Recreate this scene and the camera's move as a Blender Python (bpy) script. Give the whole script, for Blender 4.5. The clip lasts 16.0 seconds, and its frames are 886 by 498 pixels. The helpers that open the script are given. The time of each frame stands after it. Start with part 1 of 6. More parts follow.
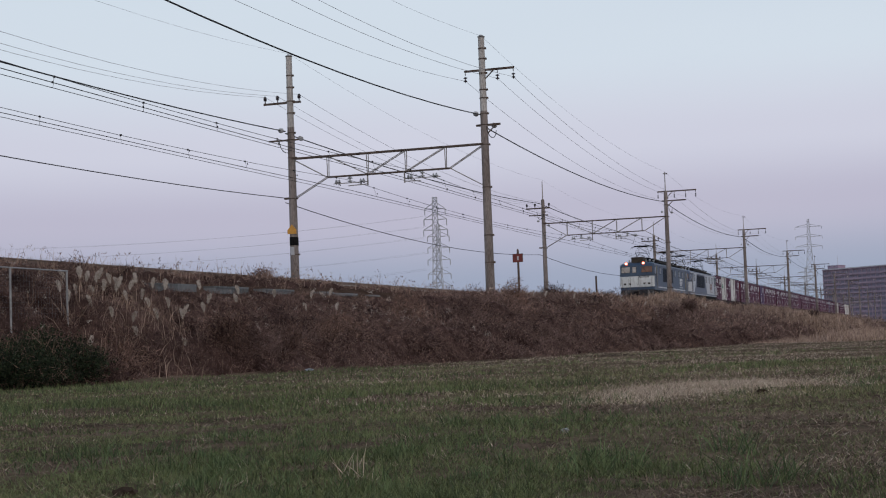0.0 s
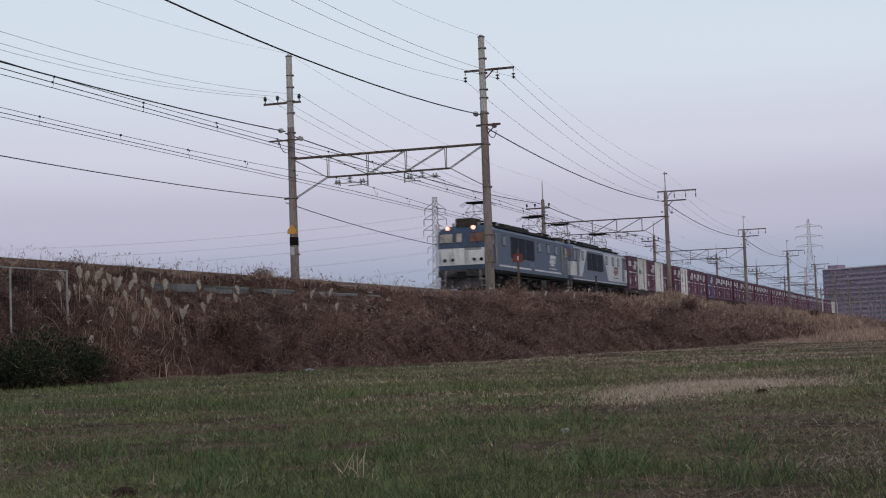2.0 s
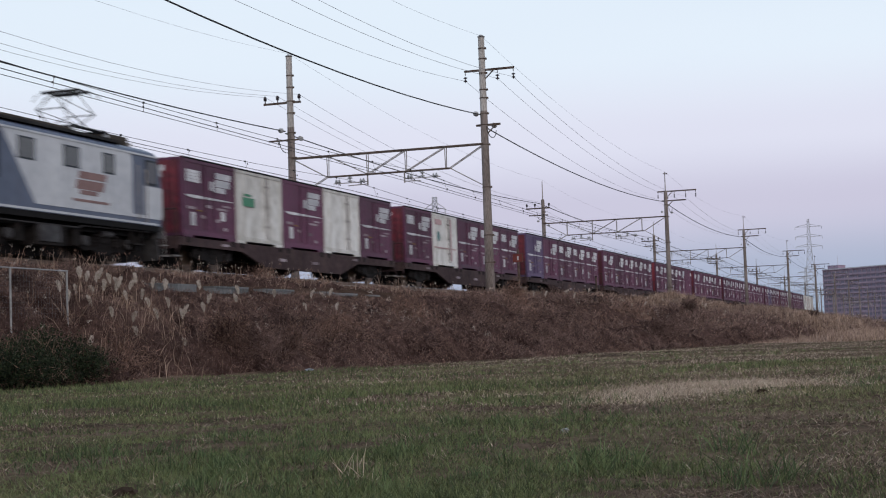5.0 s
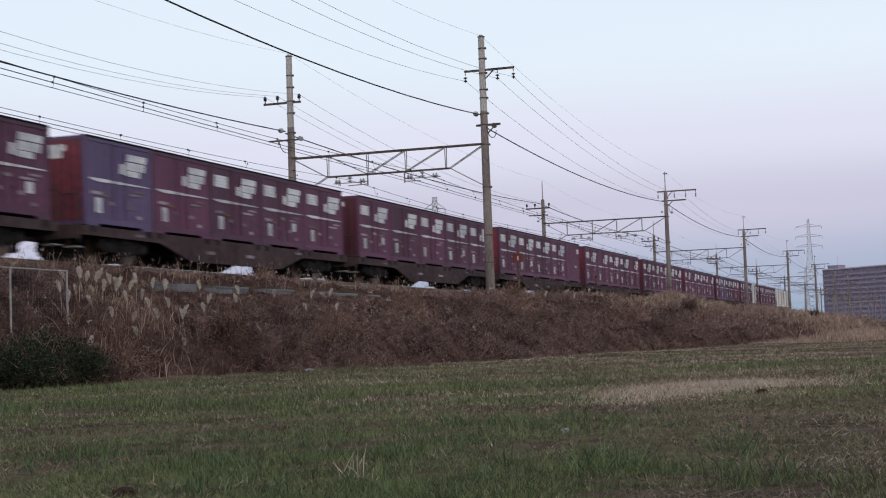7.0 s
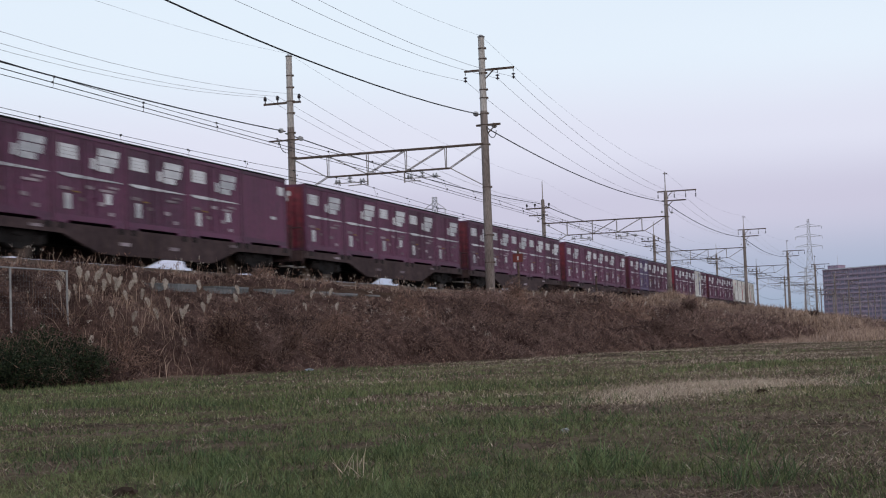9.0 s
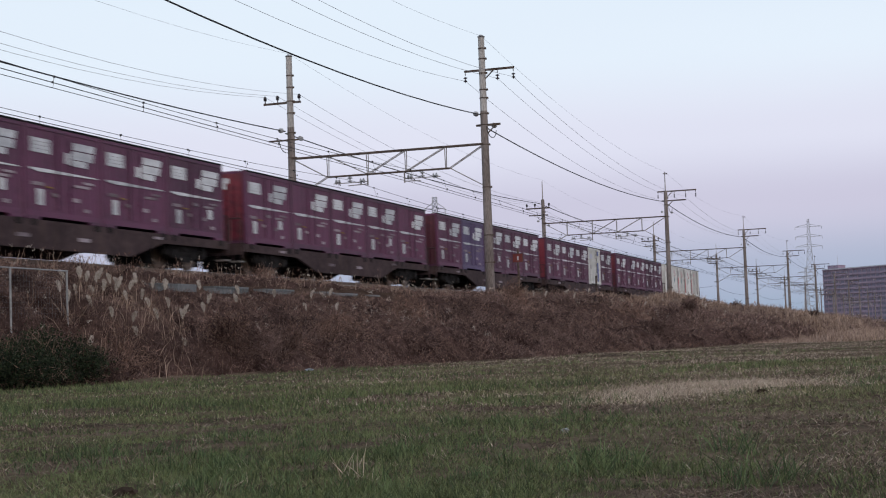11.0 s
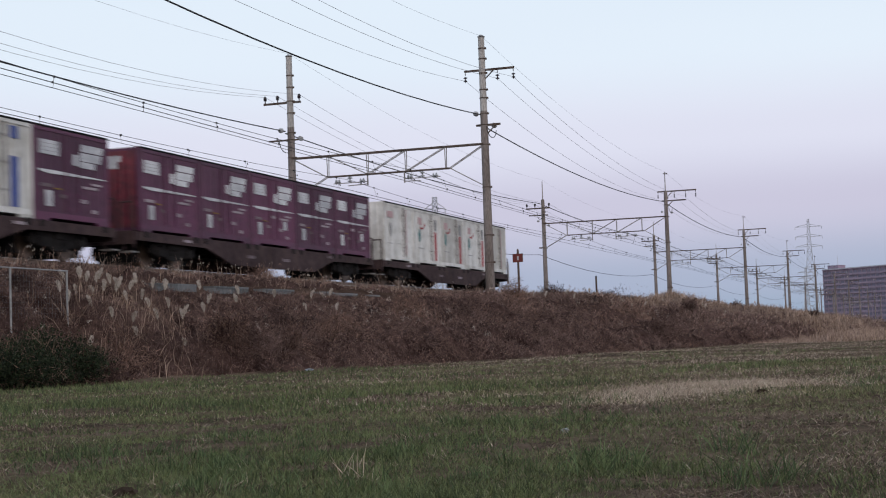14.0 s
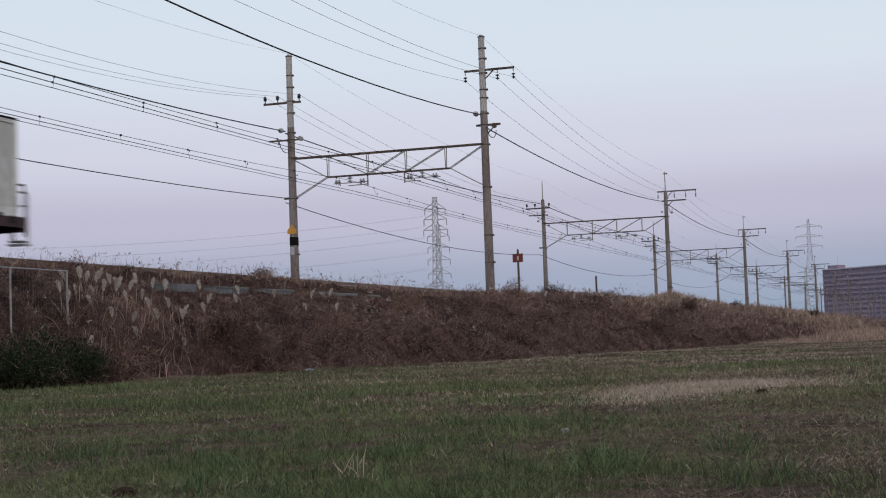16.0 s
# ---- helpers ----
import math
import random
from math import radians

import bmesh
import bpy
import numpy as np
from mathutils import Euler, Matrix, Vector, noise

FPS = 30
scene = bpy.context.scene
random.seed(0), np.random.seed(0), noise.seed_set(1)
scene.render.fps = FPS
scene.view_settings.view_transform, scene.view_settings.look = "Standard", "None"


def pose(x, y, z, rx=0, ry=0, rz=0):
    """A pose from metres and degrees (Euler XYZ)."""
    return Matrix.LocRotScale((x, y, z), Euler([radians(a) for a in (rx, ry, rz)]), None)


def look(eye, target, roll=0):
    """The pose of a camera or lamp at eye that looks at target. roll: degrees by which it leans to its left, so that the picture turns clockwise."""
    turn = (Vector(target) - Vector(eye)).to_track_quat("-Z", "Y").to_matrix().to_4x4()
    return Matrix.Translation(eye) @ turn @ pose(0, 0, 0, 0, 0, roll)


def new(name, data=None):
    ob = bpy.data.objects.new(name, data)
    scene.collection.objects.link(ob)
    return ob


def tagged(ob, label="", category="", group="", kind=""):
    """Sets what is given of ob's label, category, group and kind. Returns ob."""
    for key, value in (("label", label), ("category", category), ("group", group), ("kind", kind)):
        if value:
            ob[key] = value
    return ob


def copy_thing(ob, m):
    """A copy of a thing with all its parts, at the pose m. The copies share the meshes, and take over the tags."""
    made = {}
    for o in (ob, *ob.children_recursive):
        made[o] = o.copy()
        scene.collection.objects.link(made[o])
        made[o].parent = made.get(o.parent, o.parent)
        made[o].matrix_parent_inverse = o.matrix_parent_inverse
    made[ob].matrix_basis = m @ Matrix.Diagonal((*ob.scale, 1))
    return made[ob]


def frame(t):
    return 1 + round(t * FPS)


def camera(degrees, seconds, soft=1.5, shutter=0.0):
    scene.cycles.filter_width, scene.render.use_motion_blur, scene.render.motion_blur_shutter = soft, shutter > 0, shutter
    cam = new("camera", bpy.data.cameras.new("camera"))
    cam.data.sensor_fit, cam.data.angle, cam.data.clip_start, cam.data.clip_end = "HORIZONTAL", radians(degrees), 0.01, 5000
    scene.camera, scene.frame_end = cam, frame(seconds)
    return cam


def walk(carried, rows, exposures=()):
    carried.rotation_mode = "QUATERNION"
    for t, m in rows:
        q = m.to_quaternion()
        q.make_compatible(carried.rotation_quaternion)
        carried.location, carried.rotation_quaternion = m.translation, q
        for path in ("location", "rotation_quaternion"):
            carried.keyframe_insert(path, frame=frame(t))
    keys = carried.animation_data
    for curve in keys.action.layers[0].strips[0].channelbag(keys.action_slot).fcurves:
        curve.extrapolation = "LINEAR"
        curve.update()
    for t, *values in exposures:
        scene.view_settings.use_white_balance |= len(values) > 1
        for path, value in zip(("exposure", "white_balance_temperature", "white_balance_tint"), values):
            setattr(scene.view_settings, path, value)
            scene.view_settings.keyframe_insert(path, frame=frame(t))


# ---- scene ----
SECONDS = 16.0
EYE = Vector((0.0, 0.0, 0.56))
cam = camera(33.04, SECONDS, soft=1.1, shutter=0.45)
YAW, PITCH, ROLL = radians(18.264), radians(3.609), 2.052
AIM = EYE + Vector((math.cos(PITCH) * math.cos(YAW), math.cos(PITCH) * math.sin(YAW), math.sin(PITCH)))
EXPOSURES = [(0.0, -0.10), (1.5, -0.08), (3.0, 0.0), (4.0, 0.13), (6.5, 0.18), (12.5, 0.18), (14.5, 0.14), (16.0, -0.03)]
walk(cam, [(0.0, look(EYE, AIM, -ROLL)), (SECONDS, look(EYE, AIM, -ROLL))], EXPOSURES)

# ---- dusk sky and the glow of the sunset behind the camera ----
def srgb(r, g, b):
    f = lambda c: c / 12.92 if c <= 0.04045 else ((c + 0.055) / 1.055) ** 2.4
    return (f(r / 255), f(g / 255), f(b / 255), 1.0)


world = bpy.data.worlds.new("dusk_sky")
scene.world = world
world.use_nodes = True
wn = world.node_tree.nodes
wl = world.node_tree.links
coord = wn.new("ShaderNodeTexCoord")
split = wn.new("ShaderNodeSeparateXYZ")
wl.new(coord.outputs["Generated"], split.inputs[0])
ramp = wn.new("ShaderNodeValToRGB")
ramp.color_ramp.interpolation = "EASE"
SKY = [(0.0, (140, 161, 182)), (0.035, (161, 171, 194)), (0.085, (193, 191, 211)), (0.13, (212, 214, 230)),
       (0.19, (216, 227, 239)), (0.30, (210, 225, 238)), (0.60, (184, 206, 228)), (1.0, (165, 188, 216))]
els = ramp.color_ramp.elements
els[0].position, els[0].color = SKY[0][0], srgb(*SKY[0][1])
els[1].position, els[1].color = SKY[-1][0], srgb(*SKY[-1][1])
for at, c in SKY[1:-1]:
    e = els.new(at)
    e.color = srgb(*c)
wl.new(split.outputs["Z"], ramp.inputs[0])
# faint uneven haze in the sky
haze = wn.new("ShaderNodeTexNoise")
haze.inputs["Scale"].default_value, haze.inputs["Detail"].default_value = 2.2, 3.0
stretch = wn.new("ShaderNodeMapping")
stretch.inputs["Scale"].default_value = (1.0, 1.0, 7.0)
wl.new(coord.outputs["Generated"], stretch.inputs[0])
wl.new(stretch.outputs[0], haze.inputs["Vector"])
soft_mix = wn.new("ShaderNodeMixRGB")
soft_mix.blend_type = "SOFT_LIGHT"
soft_mix.inputs[0].default_value = 0.10
wl.new(ramp.outputs[0], soft_mix.inputs[1])
wl.new(haze.outputs["Fac"], soft_mix.inputs[2])
# warm afterglow low over the sunset, behind the camera
to_sunset = wn.new("ShaderNodeVectorMath")
to_sunset.operation = "DOT_PRODUCT"
to_sunset.inputs[1].default_value = (-0.80, -0.58, 0.12)
wl.new(coord.outputs["Generated"], to_sunset.inputs[0])
reach = wn.new("ShaderNodeMapRange")
reach.interpolation_type = "SMOOTHSTEP"
reach.inputs["From Min"].default_value, reach.inputs["From Max"].default_value = 0.15, 1.0
wl.new(to_sunset.outputs["Value"], reach.inputs["Value"])
after = wn.new("ShaderNodeMixRGB")
after.inputs[2].default_value = (1.02, 0.92, 0.86, 1)
wl.new(reach.outputs[0], after.inputs[0])
wl.new(soft_mix.outputs[0], after.inputs[1])
soft_mix = after
back = wn["Background"]
back.inputs["Strength"].default_value = 1.0
wl.new(soft_mix.outputs[0], back.inputs["Color"])

glow = bpy.data.lights.new("evening_sun", "SUN")
glow.energy, glow.angle, glow.color = 0.55, radians(40), (1.0, 0.95, 0.93)
sun = new("evening_sun", glow)
sun.matrix_world = look((-60, -45, 30), (0, 0, 0))


# ---- materials ----
def material(name, dark, light, rough=0.8, metal=0.0, fine=8.0, broad=0.7, bump=0.0, per="", spread=0.0, grime=0.0, axis=None):
    """A surface between two colours, varied by a broad and a fine noise; per: island or object, for piece-to-piece change."""
    m = bpy.data.materials.new(name)
    m.use_nodes = True
    n, l = m.node_tree.nodes, m.node_tree.links
    b = n["Principled BSDF"]
    b.inputs["Roughness"].default_value, b.inputs["Metallic"].default_value = rough, metal
    b.inputs["Specular IOR Level"].default_value = 0.5 if rough < 0.7 else 0.12 if rough < 0.98 else 0.0
    tc = n.new("ShaderNodeTexCoord")
    place = tc.outputs["Object"]
    if axis:
        mp = n.new("ShaderNodeMapping")
        mp.inputs["Scale"].default_value = axis
        l.new(place, mp.inputs[0])
        place = mp.outputs[0]
    a, c = n.new("ShaderNodeTexNoise"), n.new("ShaderNodeTexNoise")
    a.inputs["Scale"].default_value, a.inputs["Detail"].default_value = broad, 4.0
    c.inputs["Scale"].default_value, c.inputs["Detail"].default_value = fine, 3.0
    l.new(place, a.inputs["Vector"]), l.new(place, c.inputs["Vector"])
    s = n.new("ShaderNodeMath")
    s.operation = "ADD"
    l.new(a.outputs["Fac"], s.inputs[0]), l.new(c.outputs["Fac"], s.inputs[1])
    value = s.outputs[0]
    if per:
        if per == "island":
            g = n.new("ShaderNodeNewGeometry")
            rnd = g.outputs["Random Per Island"]
        else:
            g = n.new("ShaderNodeObjectInfo")
            rnd = g.outputs["Random"]
        mul = n.new("ShaderNodeMath")
        mul.operation = "MULTIPLY_ADD"
        l.new(rnd, mul.inputs[0])
        mul.inputs[1].default_value = spread
        l.new(value, mul.inputs[2])
        sub = n.new("ShaderNodeMath")
        sub.operation = "SUBTRACT"
        l.new(mul.outputs[0], sub.inputs[0])
        sub.inputs[1].default_value = spread / 2
        value = sub.outputs[0]
    mr = n.new("ShaderNodeMapRange")
    mr.inputs["From Min"].default_value, mr.inputs["From Max"].default_value = 0.72, 1.28
    l.new(value, mr.inputs["Value"])
    mix = n.new("ShaderNodeMixRGB")
    mix.inputs[1].default_value, mix.inputs[2].default_value = (*dark, 1), (*light, 1)
    l.new(mr.outputs[0], mix.inputs[0])
    colour = mix.outputs[0]
    if grime:
        # rust and soot streaks running down
        st = n.new("ShaderNodeMapping")
        st.inputs["Scale"].default_value = (5.0, 5.0, 0.5)
        l.new(tc.outputs["Object"], st.inputs[0])
        d = n.new("ShaderNodeTexNoise")
        d.inputs["Scale"].default_value, d.inputs["Detail"].default_value = 1.3, 5.0
        l.new(st.outputs[0], d.inputs["Vector"])
        dr = n.new("ShaderNodeMapRange")
        dr.inputs["From Min"].default_value, dr.inputs["From Max"].default_value = 0.5, 0.75
        dr.inputs["To Max"].default_value = grime
        l.new(d.outputs["Fac"], dr.inputs["Value"])
        mx = n.new("ShaderNodeMixRGB")
        l.new(dr.outputs[0], mx.inputs[0])
        l.new(colour, mx.inputs[1])
        mx.inputs[2].default_value = (0.09, 0.06, 0.045, 1)
        colour = mx.outputs[0]
    l.new(colour, b.inputs["Base Color"])
    if bump:
        bp = n.new("ShaderNodeBump")
        bp.inputs["Strength"].default_value, bp.inputs["Distance"].default_value = bump, 0.02
        l.new(c.outputs["Fac"], bp.inputs["Height"])
        l.new(bp.outputs[0], b.inputs["Normal"])
    return m


def glowing(name, colour, strength):
    m = bpy.data.materials.new(name)
    m.use_nodes = True
    b = m.node_tree.nodes["Principled BSDF"]
    b.inputs["Base Color"].default_value = (*colour, 1)
    b.inputs["Emission Color"].default_value, b.inputs["Emission Strength"].default_value = (*colour, 1), strength
    return m


M_SOIL = material("field_soil", (0.040, 0.028, 0.021), (0.150, 0.110, 0.082), 1.0, fine=9, broad=0.5, bump=0.6)
M_BANK = material("bank_soil", (0.035, 0.022, 0.018), (0.085, 0.055, 0.042), 1.0, fine=5, broad=0.5, bump=0.8)
M_BALLAST = material("ballast", (0.035, 0.029, 0.026), (0.10, 0.083, 0.072), 1.0, fine=25, broad=0.6, bump=1.0)
M_CONCRETE = material("pole_concrete", (0.26, 0.25, 0.25), (0.48, 0.465, 0.46), 0.9, fine=9, broad=0.8, bump=0.2, axis=(3, 3, 0.6))
M_POLE_OLD = material("pole_stained", (0.105, 0.088, 0.084), (0.265, 0.232, 0.226), 0.9, fine=9, broad=0.8, bump=0.2, axis=(3, 3, 0.6))
M_STEEL = material("galvanised_steel", (0.19, 0.178, 0.175), (0.36, 0.34, 0.335), 0.6, 0.5, fine=12, broad=1.5, bump=0.1)
M_RUSTSTEEL = material("rusty_steel", (0.05, 0.038, 0.034), (0.15, 0.115, 0.10), 0.8, 0.2, fine=9, broad=1.1, bump=0.2)
M_WIRE = material("wire_dark", (0.012, 0.012, 0.015), (0.03, 0.03, 0.034), 0.7)
M_WIRE_GREY = material("wire_grey", (0.17, 0.17, 0.20), (0.28, 0.28, 0.32), 0.7, 0.0)
M_INSULATOR = material("insulator_brown", (0.016, 0.010, 0.014), (0.035, 0.022, 0.03), 0.25)
M_INSULATOR_W = material("insulator_white", (0.22, 0.23, 0.25), (0.36, 0.37, 0.40), 0.3)
M_RAIL = material("rail_steel", (0.09, 0.06, 0.045), (0.20, 0.14, 0.11), 0.5, 0.6)
M_PURPLE = material("container_purple", (0.052, 0.011, 0.037), (0.112, 0.025, 0.074), 0.6, fine=5, broad=0.6, bump=0.05, per="object", spread=0.5, grime=0.22)
M_PURPLE_B = material("container_violet", (0.062, 0.040, 0.105), (0.10, 0.062, 0.155), 0.6, fine=5, broad=0.6, bump=0.05, grime=0.3)
M_REDEND = material("container_end_red", (0.060, 0.008, 0.018), (0.180, 0.018, 0.034), 0.5, fine=5, broad=0.6, per="object", spread=0.7, grime=0.1)
M_WHITEBOX = material("container_white", (0.43, 0.42, 0.40), (0.72, 0.72, 0.72), 0.5, fine=3, broad=0.6, bump=0.05, per="object", spread=0.7, grime=0.42)
M_MARK = material("white_marking", (0.38, 0.39, 0.43), (0.64, 0.65, 0.69), 0.6, fine=6, broad=1.6, per="object", spread=0.5, grime=0.35)
M_FAINT = material("faded_marking", (0.14, 0.11, 0.13), (0.36, 0.31, 0.35), 0.7, fine=7, broad=1.8, per="object", spread=0.8, grime=0.5)
M_WAGON = material("wagon_frame", (0.028, 0.018, 0.021), (0.075, 0.050, 0.054), 0.8, 0.0, fine=6, broad=0.8, bump=0.1, grime=0.4)
# bogie and underframe colours hold the shade under the train; M_DARK also serves fittings
M_BOGIE_SHADED = material("bogie_iron_shaded", (0.007, 0.006, 0.007), (0.024, 0.021, 0.021), 0.8, 0.1, fine=7, broad=1.0, bump=0.2)
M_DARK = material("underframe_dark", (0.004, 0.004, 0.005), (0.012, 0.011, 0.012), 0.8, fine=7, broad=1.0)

# ---- building with plain lists of vertices and faces ----
class Shape:
    def __init__(self):
        self.v, self.f = [], []

    def add(self, verts, faces):
        k = len(self.v)
        self.v += [tuple(q) for q in verts]
        self.f += [tuple(i + k for i in f) for f in faces]
        return self

    def box(self, x0, x1, y0, y1, z0, z1, c=0.0):
        """A box, with its edges along z cut by c."""
        if c:
            ring = [(x0 + c, y0), (x1 - c, y0), (x1, y0 + c), (x1, y1 - c), (x1 - c, y1), (x0 + c, y1), (x0, y1 - c), (x0, y0 + c)]
        else:
            ring = [(x0, y0), (x1, y0), (x1, y1), (x0, y1)]
        return self.prism(ring, z0, z1)

    def prism(self, ring, z0, z1):
        n = len(ring)
        v = [(x, y, z0) for x, y in ring] + [(x, y, z1) for x, y in ring]
        f = [(i, (i + 1) % n, n + (i + 1) % n, n + i) for i in range(n)] + [tuple(range(n))[::-1], tuple(range(n, 2 * n))]
        return self.add(v, f)

    def along_x(self, ring, x0, x1):
        """An outline in (y, z), swept along x."""
        n = len(ring)
        v = [(x0, y, z) for y, z in ring] + [(x1, y, z) for y, z in ring]
        f = [(i, (i + 1) % n, n + (i + 1) % n, n + i) for i in range(n)] + [tuple(range(n))[::-1], tuple(range(n, 2 * n))]
        return self.add(v, f)

    def along_y(self, ring, y0, y1):
        n = len(ring)
        v = [(x, y0, z) for x, z in ring] + [(x, y1, z) for x, z in ring]
        f = [(i, (i + 1) % n, n + (i + 1) % n, n + i) for i in range(n)] + [tuple(range(n))[::-1], tuple(range(n, 2 * n))]
        return self.add(v, f)

    def rod(self, a, b, r0, r1=None, n=6, caps=True):
        a, b = Vector(a), Vector(b)
        r1 = r0 if r1 is None else r1
        d = (b - a).normalized()
        s = d.orthogonal().normalized()
        t = d.cross(s)
        v = []
        for p, r in ((a, r0), (b, r1)):
            v += [p + r * (math.cos(6.28319 * i / n) * s + math.sin(6.28319 * i / n) * t) for i in range(n)]
        f = [(i, (i + 1) % n, n + (i + 1) % n, n + i) for i in range(n)]
        if caps:
            f += [tuple(range(n))[::-1], tuple(range(n, 2 * n))]
        return self.add(v, f)

    def bar(self, a, b, w, h):
        """A square bar from a to b, w across and h high."""
        a, b = Vector(a), Vector(b)
        d = (b - a).normalized()
        s = d.cross(Vector((0, 0, 1)))
        s = Vector((1, 0, 0)) if s.length < 1e-3 else s.normalized()
        u = s.cross(d)
        v = [p + s * i * w / 2 + u * j * h / 2 for p in (a, b) for i, j in ((-1, -1), (1, -1), (1, 1), (-1, 1))]
        return self.add(v, [(0, 1, 5, 4), (1, 2, 6, 5), (2, 3, 7, 6), (3, 0, 4, 7), (3, 2, 1, 0), (4, 5, 6, 7)])

    def line(self, pts, r, n=4):
        for a, b in zip(pts, pts[1:]):
            self.rod(a, b, r, n=n, caps=False)
        return self

    def lathe(self, c, axis, prof, n=10):
        """prof: (distance along the axis, radius)."""
        c, d = Vector(c), Vector(axis).normalized()
        s = d.orthogonal().normalized()
        t = d.cross(s)
        v = [c + d * h + r * (math.cos(6.28319 * i / n) * s + math.sin(6.28319 * i / n) * t) for h, r in prof for i in range(n)]
        f = [(k * n + i, k * n + (i + 1) % n, (k + 1) * n + (i + 1) % n, (k + 1) * n + i) for k in range(len(prof) - 1) for i in range(n)]
        f += [tuple(range(n))[::-1], tuple(range((len(prof) - 1) * n, len(prof) * n))]
        return self.add(v, f)

    def loft(self, rings):
        """Rings of points of equal count, joined one to the next and closed at both ends."""
        n = len(rings[0])
        v = [q for r in rings for q in r]
        f = [(k * n + i, k * n + (i + 1) % n, (k + 1) * n + (i + 1) % n, (k + 1) * n + i) for k in range(len(rings) - 1) for i in range(n)]
        f += [tuple(range(n))[::-1], tuple(range((len(rings) - 1) * n, len(rings) * n))]
        return self.add(v, f)

    def mesh(self, name, mats, smooth=False):
        me = bpy.data.meshes.new(name)
        me.from_pydata(self.v, [], self.f)
        bm = bmesh.new()
        bm.from_mesh(me)
        bmesh.ops.recalc_face_normals(bm, faces=bm.faces)
        bm.to_mesh(me)
        bm.free()
        for m in mats if isinstance(mats, (list, tuple)) else [mats]:
            me.materials.append(m)
        if smooth:
            me.shade_smooth()
        return me


def part(name, shape, mat, parent=None, label="", smooth=False):
    """One mesh object, under a thing or a part."""
    ob = new(name, shape.mesh(name, mat, smooth) if isinstance(shape, Shape) else shape)
    if parent is not None:
        ob.parent = parent
    if label:
        ob["label"] = label
    return ob


def thing(name, label, category, group="", at=(0, 0, 0)):
    ob = new(name)
    ob.empty_display_size = 0.2
    ob.location = at
    return tagged(ob, label, category, group)


# ---- the plan: x runs along the railway, y across it, away from the field ----
RAIL_Z = 3.18
TRACK_NEAR, TRACK_FAR = 23.415, 27.2
TOE = [(-400, 17.0), (0, 17.0), (23, 16.4), (31, 14.6), (48, 12.0), (62, 10.4), (76, 7.8), (97, 6.0), (150, 5.0), (300, 5.0), (3000, 5.0)]
SHOULDER_Y, SHOULDER_Z = 19.2, 2.62


def between(table, x):
    for (a, fa), (b, fb) in zip(table, table[1:]):
        if x <= b:
            k = min(max((x - a) / (b - a), 0), 1)
            return fa + (fb - fa) * k
    return table[-1][1]


def ground_z(x, y):
    """The height of the field and of the bank at a place."""
    z = 0.05 * noise.noise(Vector((x * 0.25, y * 0.25, 0.3))) + 0.025 * noise.noise(Vector((x * 1.1, y * 1.1, 4.0)))
    toe = between(TOE, x)
    if y > toe:
        k = min((y - toe) / (SHOULDER_Y - toe), 1.0)
        k = k * k * (3 - 2 * k) * 0.5 + 0.5 * k
        z = z * (1 - k) + SHOULDER_Z * k
    return z


# ---- ground and railway bank ----
def build_ground():
    xs = sorted(set([-3000, -1000, -300, -100, -40, -15] + list(np.arange(-6, 30, 0.6)) + list(np.arange(30, 120, 2.0)) + list(np.arange(120, 420, 10.0)) + [600, 1000, 2000, 4000]))
    ys = sorted(set([-3000, -800, -200, -60, -25, -12] + list(np.arange(-6, 21, 0.6)) + [31.5, 33.0, 36.0, 39.0, 60, 150, 400, 1000, 3000]))
    v = []
    for x in xs:
        for y in ys:
            if y > 30:
                z = max(0.0, SHOULDER_Z * (1 - (y - 31.5) / 6.0))
            else:
                z = ground_z(x, y) if -200 < x < 450 else (SHOULDER_Z * min(max((y - 5) / 14, 0), 1))
            v.append((x, y, z))
    n = len(ys)
    f = [(i * n + j, (i + 1) * n + j, (i + 1) * n + j + 1, i * n + j + 1) for i in range(len(xs) - 1) for j in range(n - 1)]
    me = bpy.data.meshes.new("ground")
    me.from_pydata(v, [], f)
    me.materials.append(M_SOIL), me.materials.append(M_BANK)
    for p in me.polygons:
        c = p.center
        p.material_index = 1 if between(TOE, c.x) + 0.3 < c.y < 40 else 0
    me.shade_smooth()
    return tagged(new("ground", me), "rough winter field rising to a railway bank", "ground", kind="structure")


def build_track():
    s = Shape()
    prof = [(20.6, 2.60), (21.5, 2.88), (29.1, 2.88), (30.0, 2.60)]
    s.along_x([(19.0, 2.45)] + prof + [(31.6, 2.45)], -250, 900)
    bed = tagged(part("ballast_bed", s, M_BALLAST), "brown stained crushed stone bed under two tracks", "ballast", kind="structure")
    sleepers = Shape()
    for yc in (TRACK_NEAR, TRACK_FAR):
        for i in range(300):
            x = -10 + i * 0.62
            sleepers.box(x - 0.11, x + 0.11, yc - 1.0, yc + 1.0, 2.86, 3.02)
    tagged(part("sleepers", sleepers, M_CONCRETE, bed), kind="stuff")
    for yc in (TRACK_NEAR, TRACK_FAR):
        for side in (-1, 1):
            y = yc + side * 0.566
            r = Shape().along_x([(y - 0.064, 3.02), (y + 0.064, 3.02), (y + 0.06, 3.04), (y + 0.01, 3.06), (y + 0.01, 3.14), (y + 0.033, 3.15),
                                 (y + 0.033, 3.18), (y - 0.033, 3.18), (y - 0.033, 3.15), (y - 0.01, 3.14), (y - 0.01, 3.06), (y - 0.06, 3.04)], -250, 900)
            part("rail", r, M_RAIL, bed)


build_ground()
build_track()


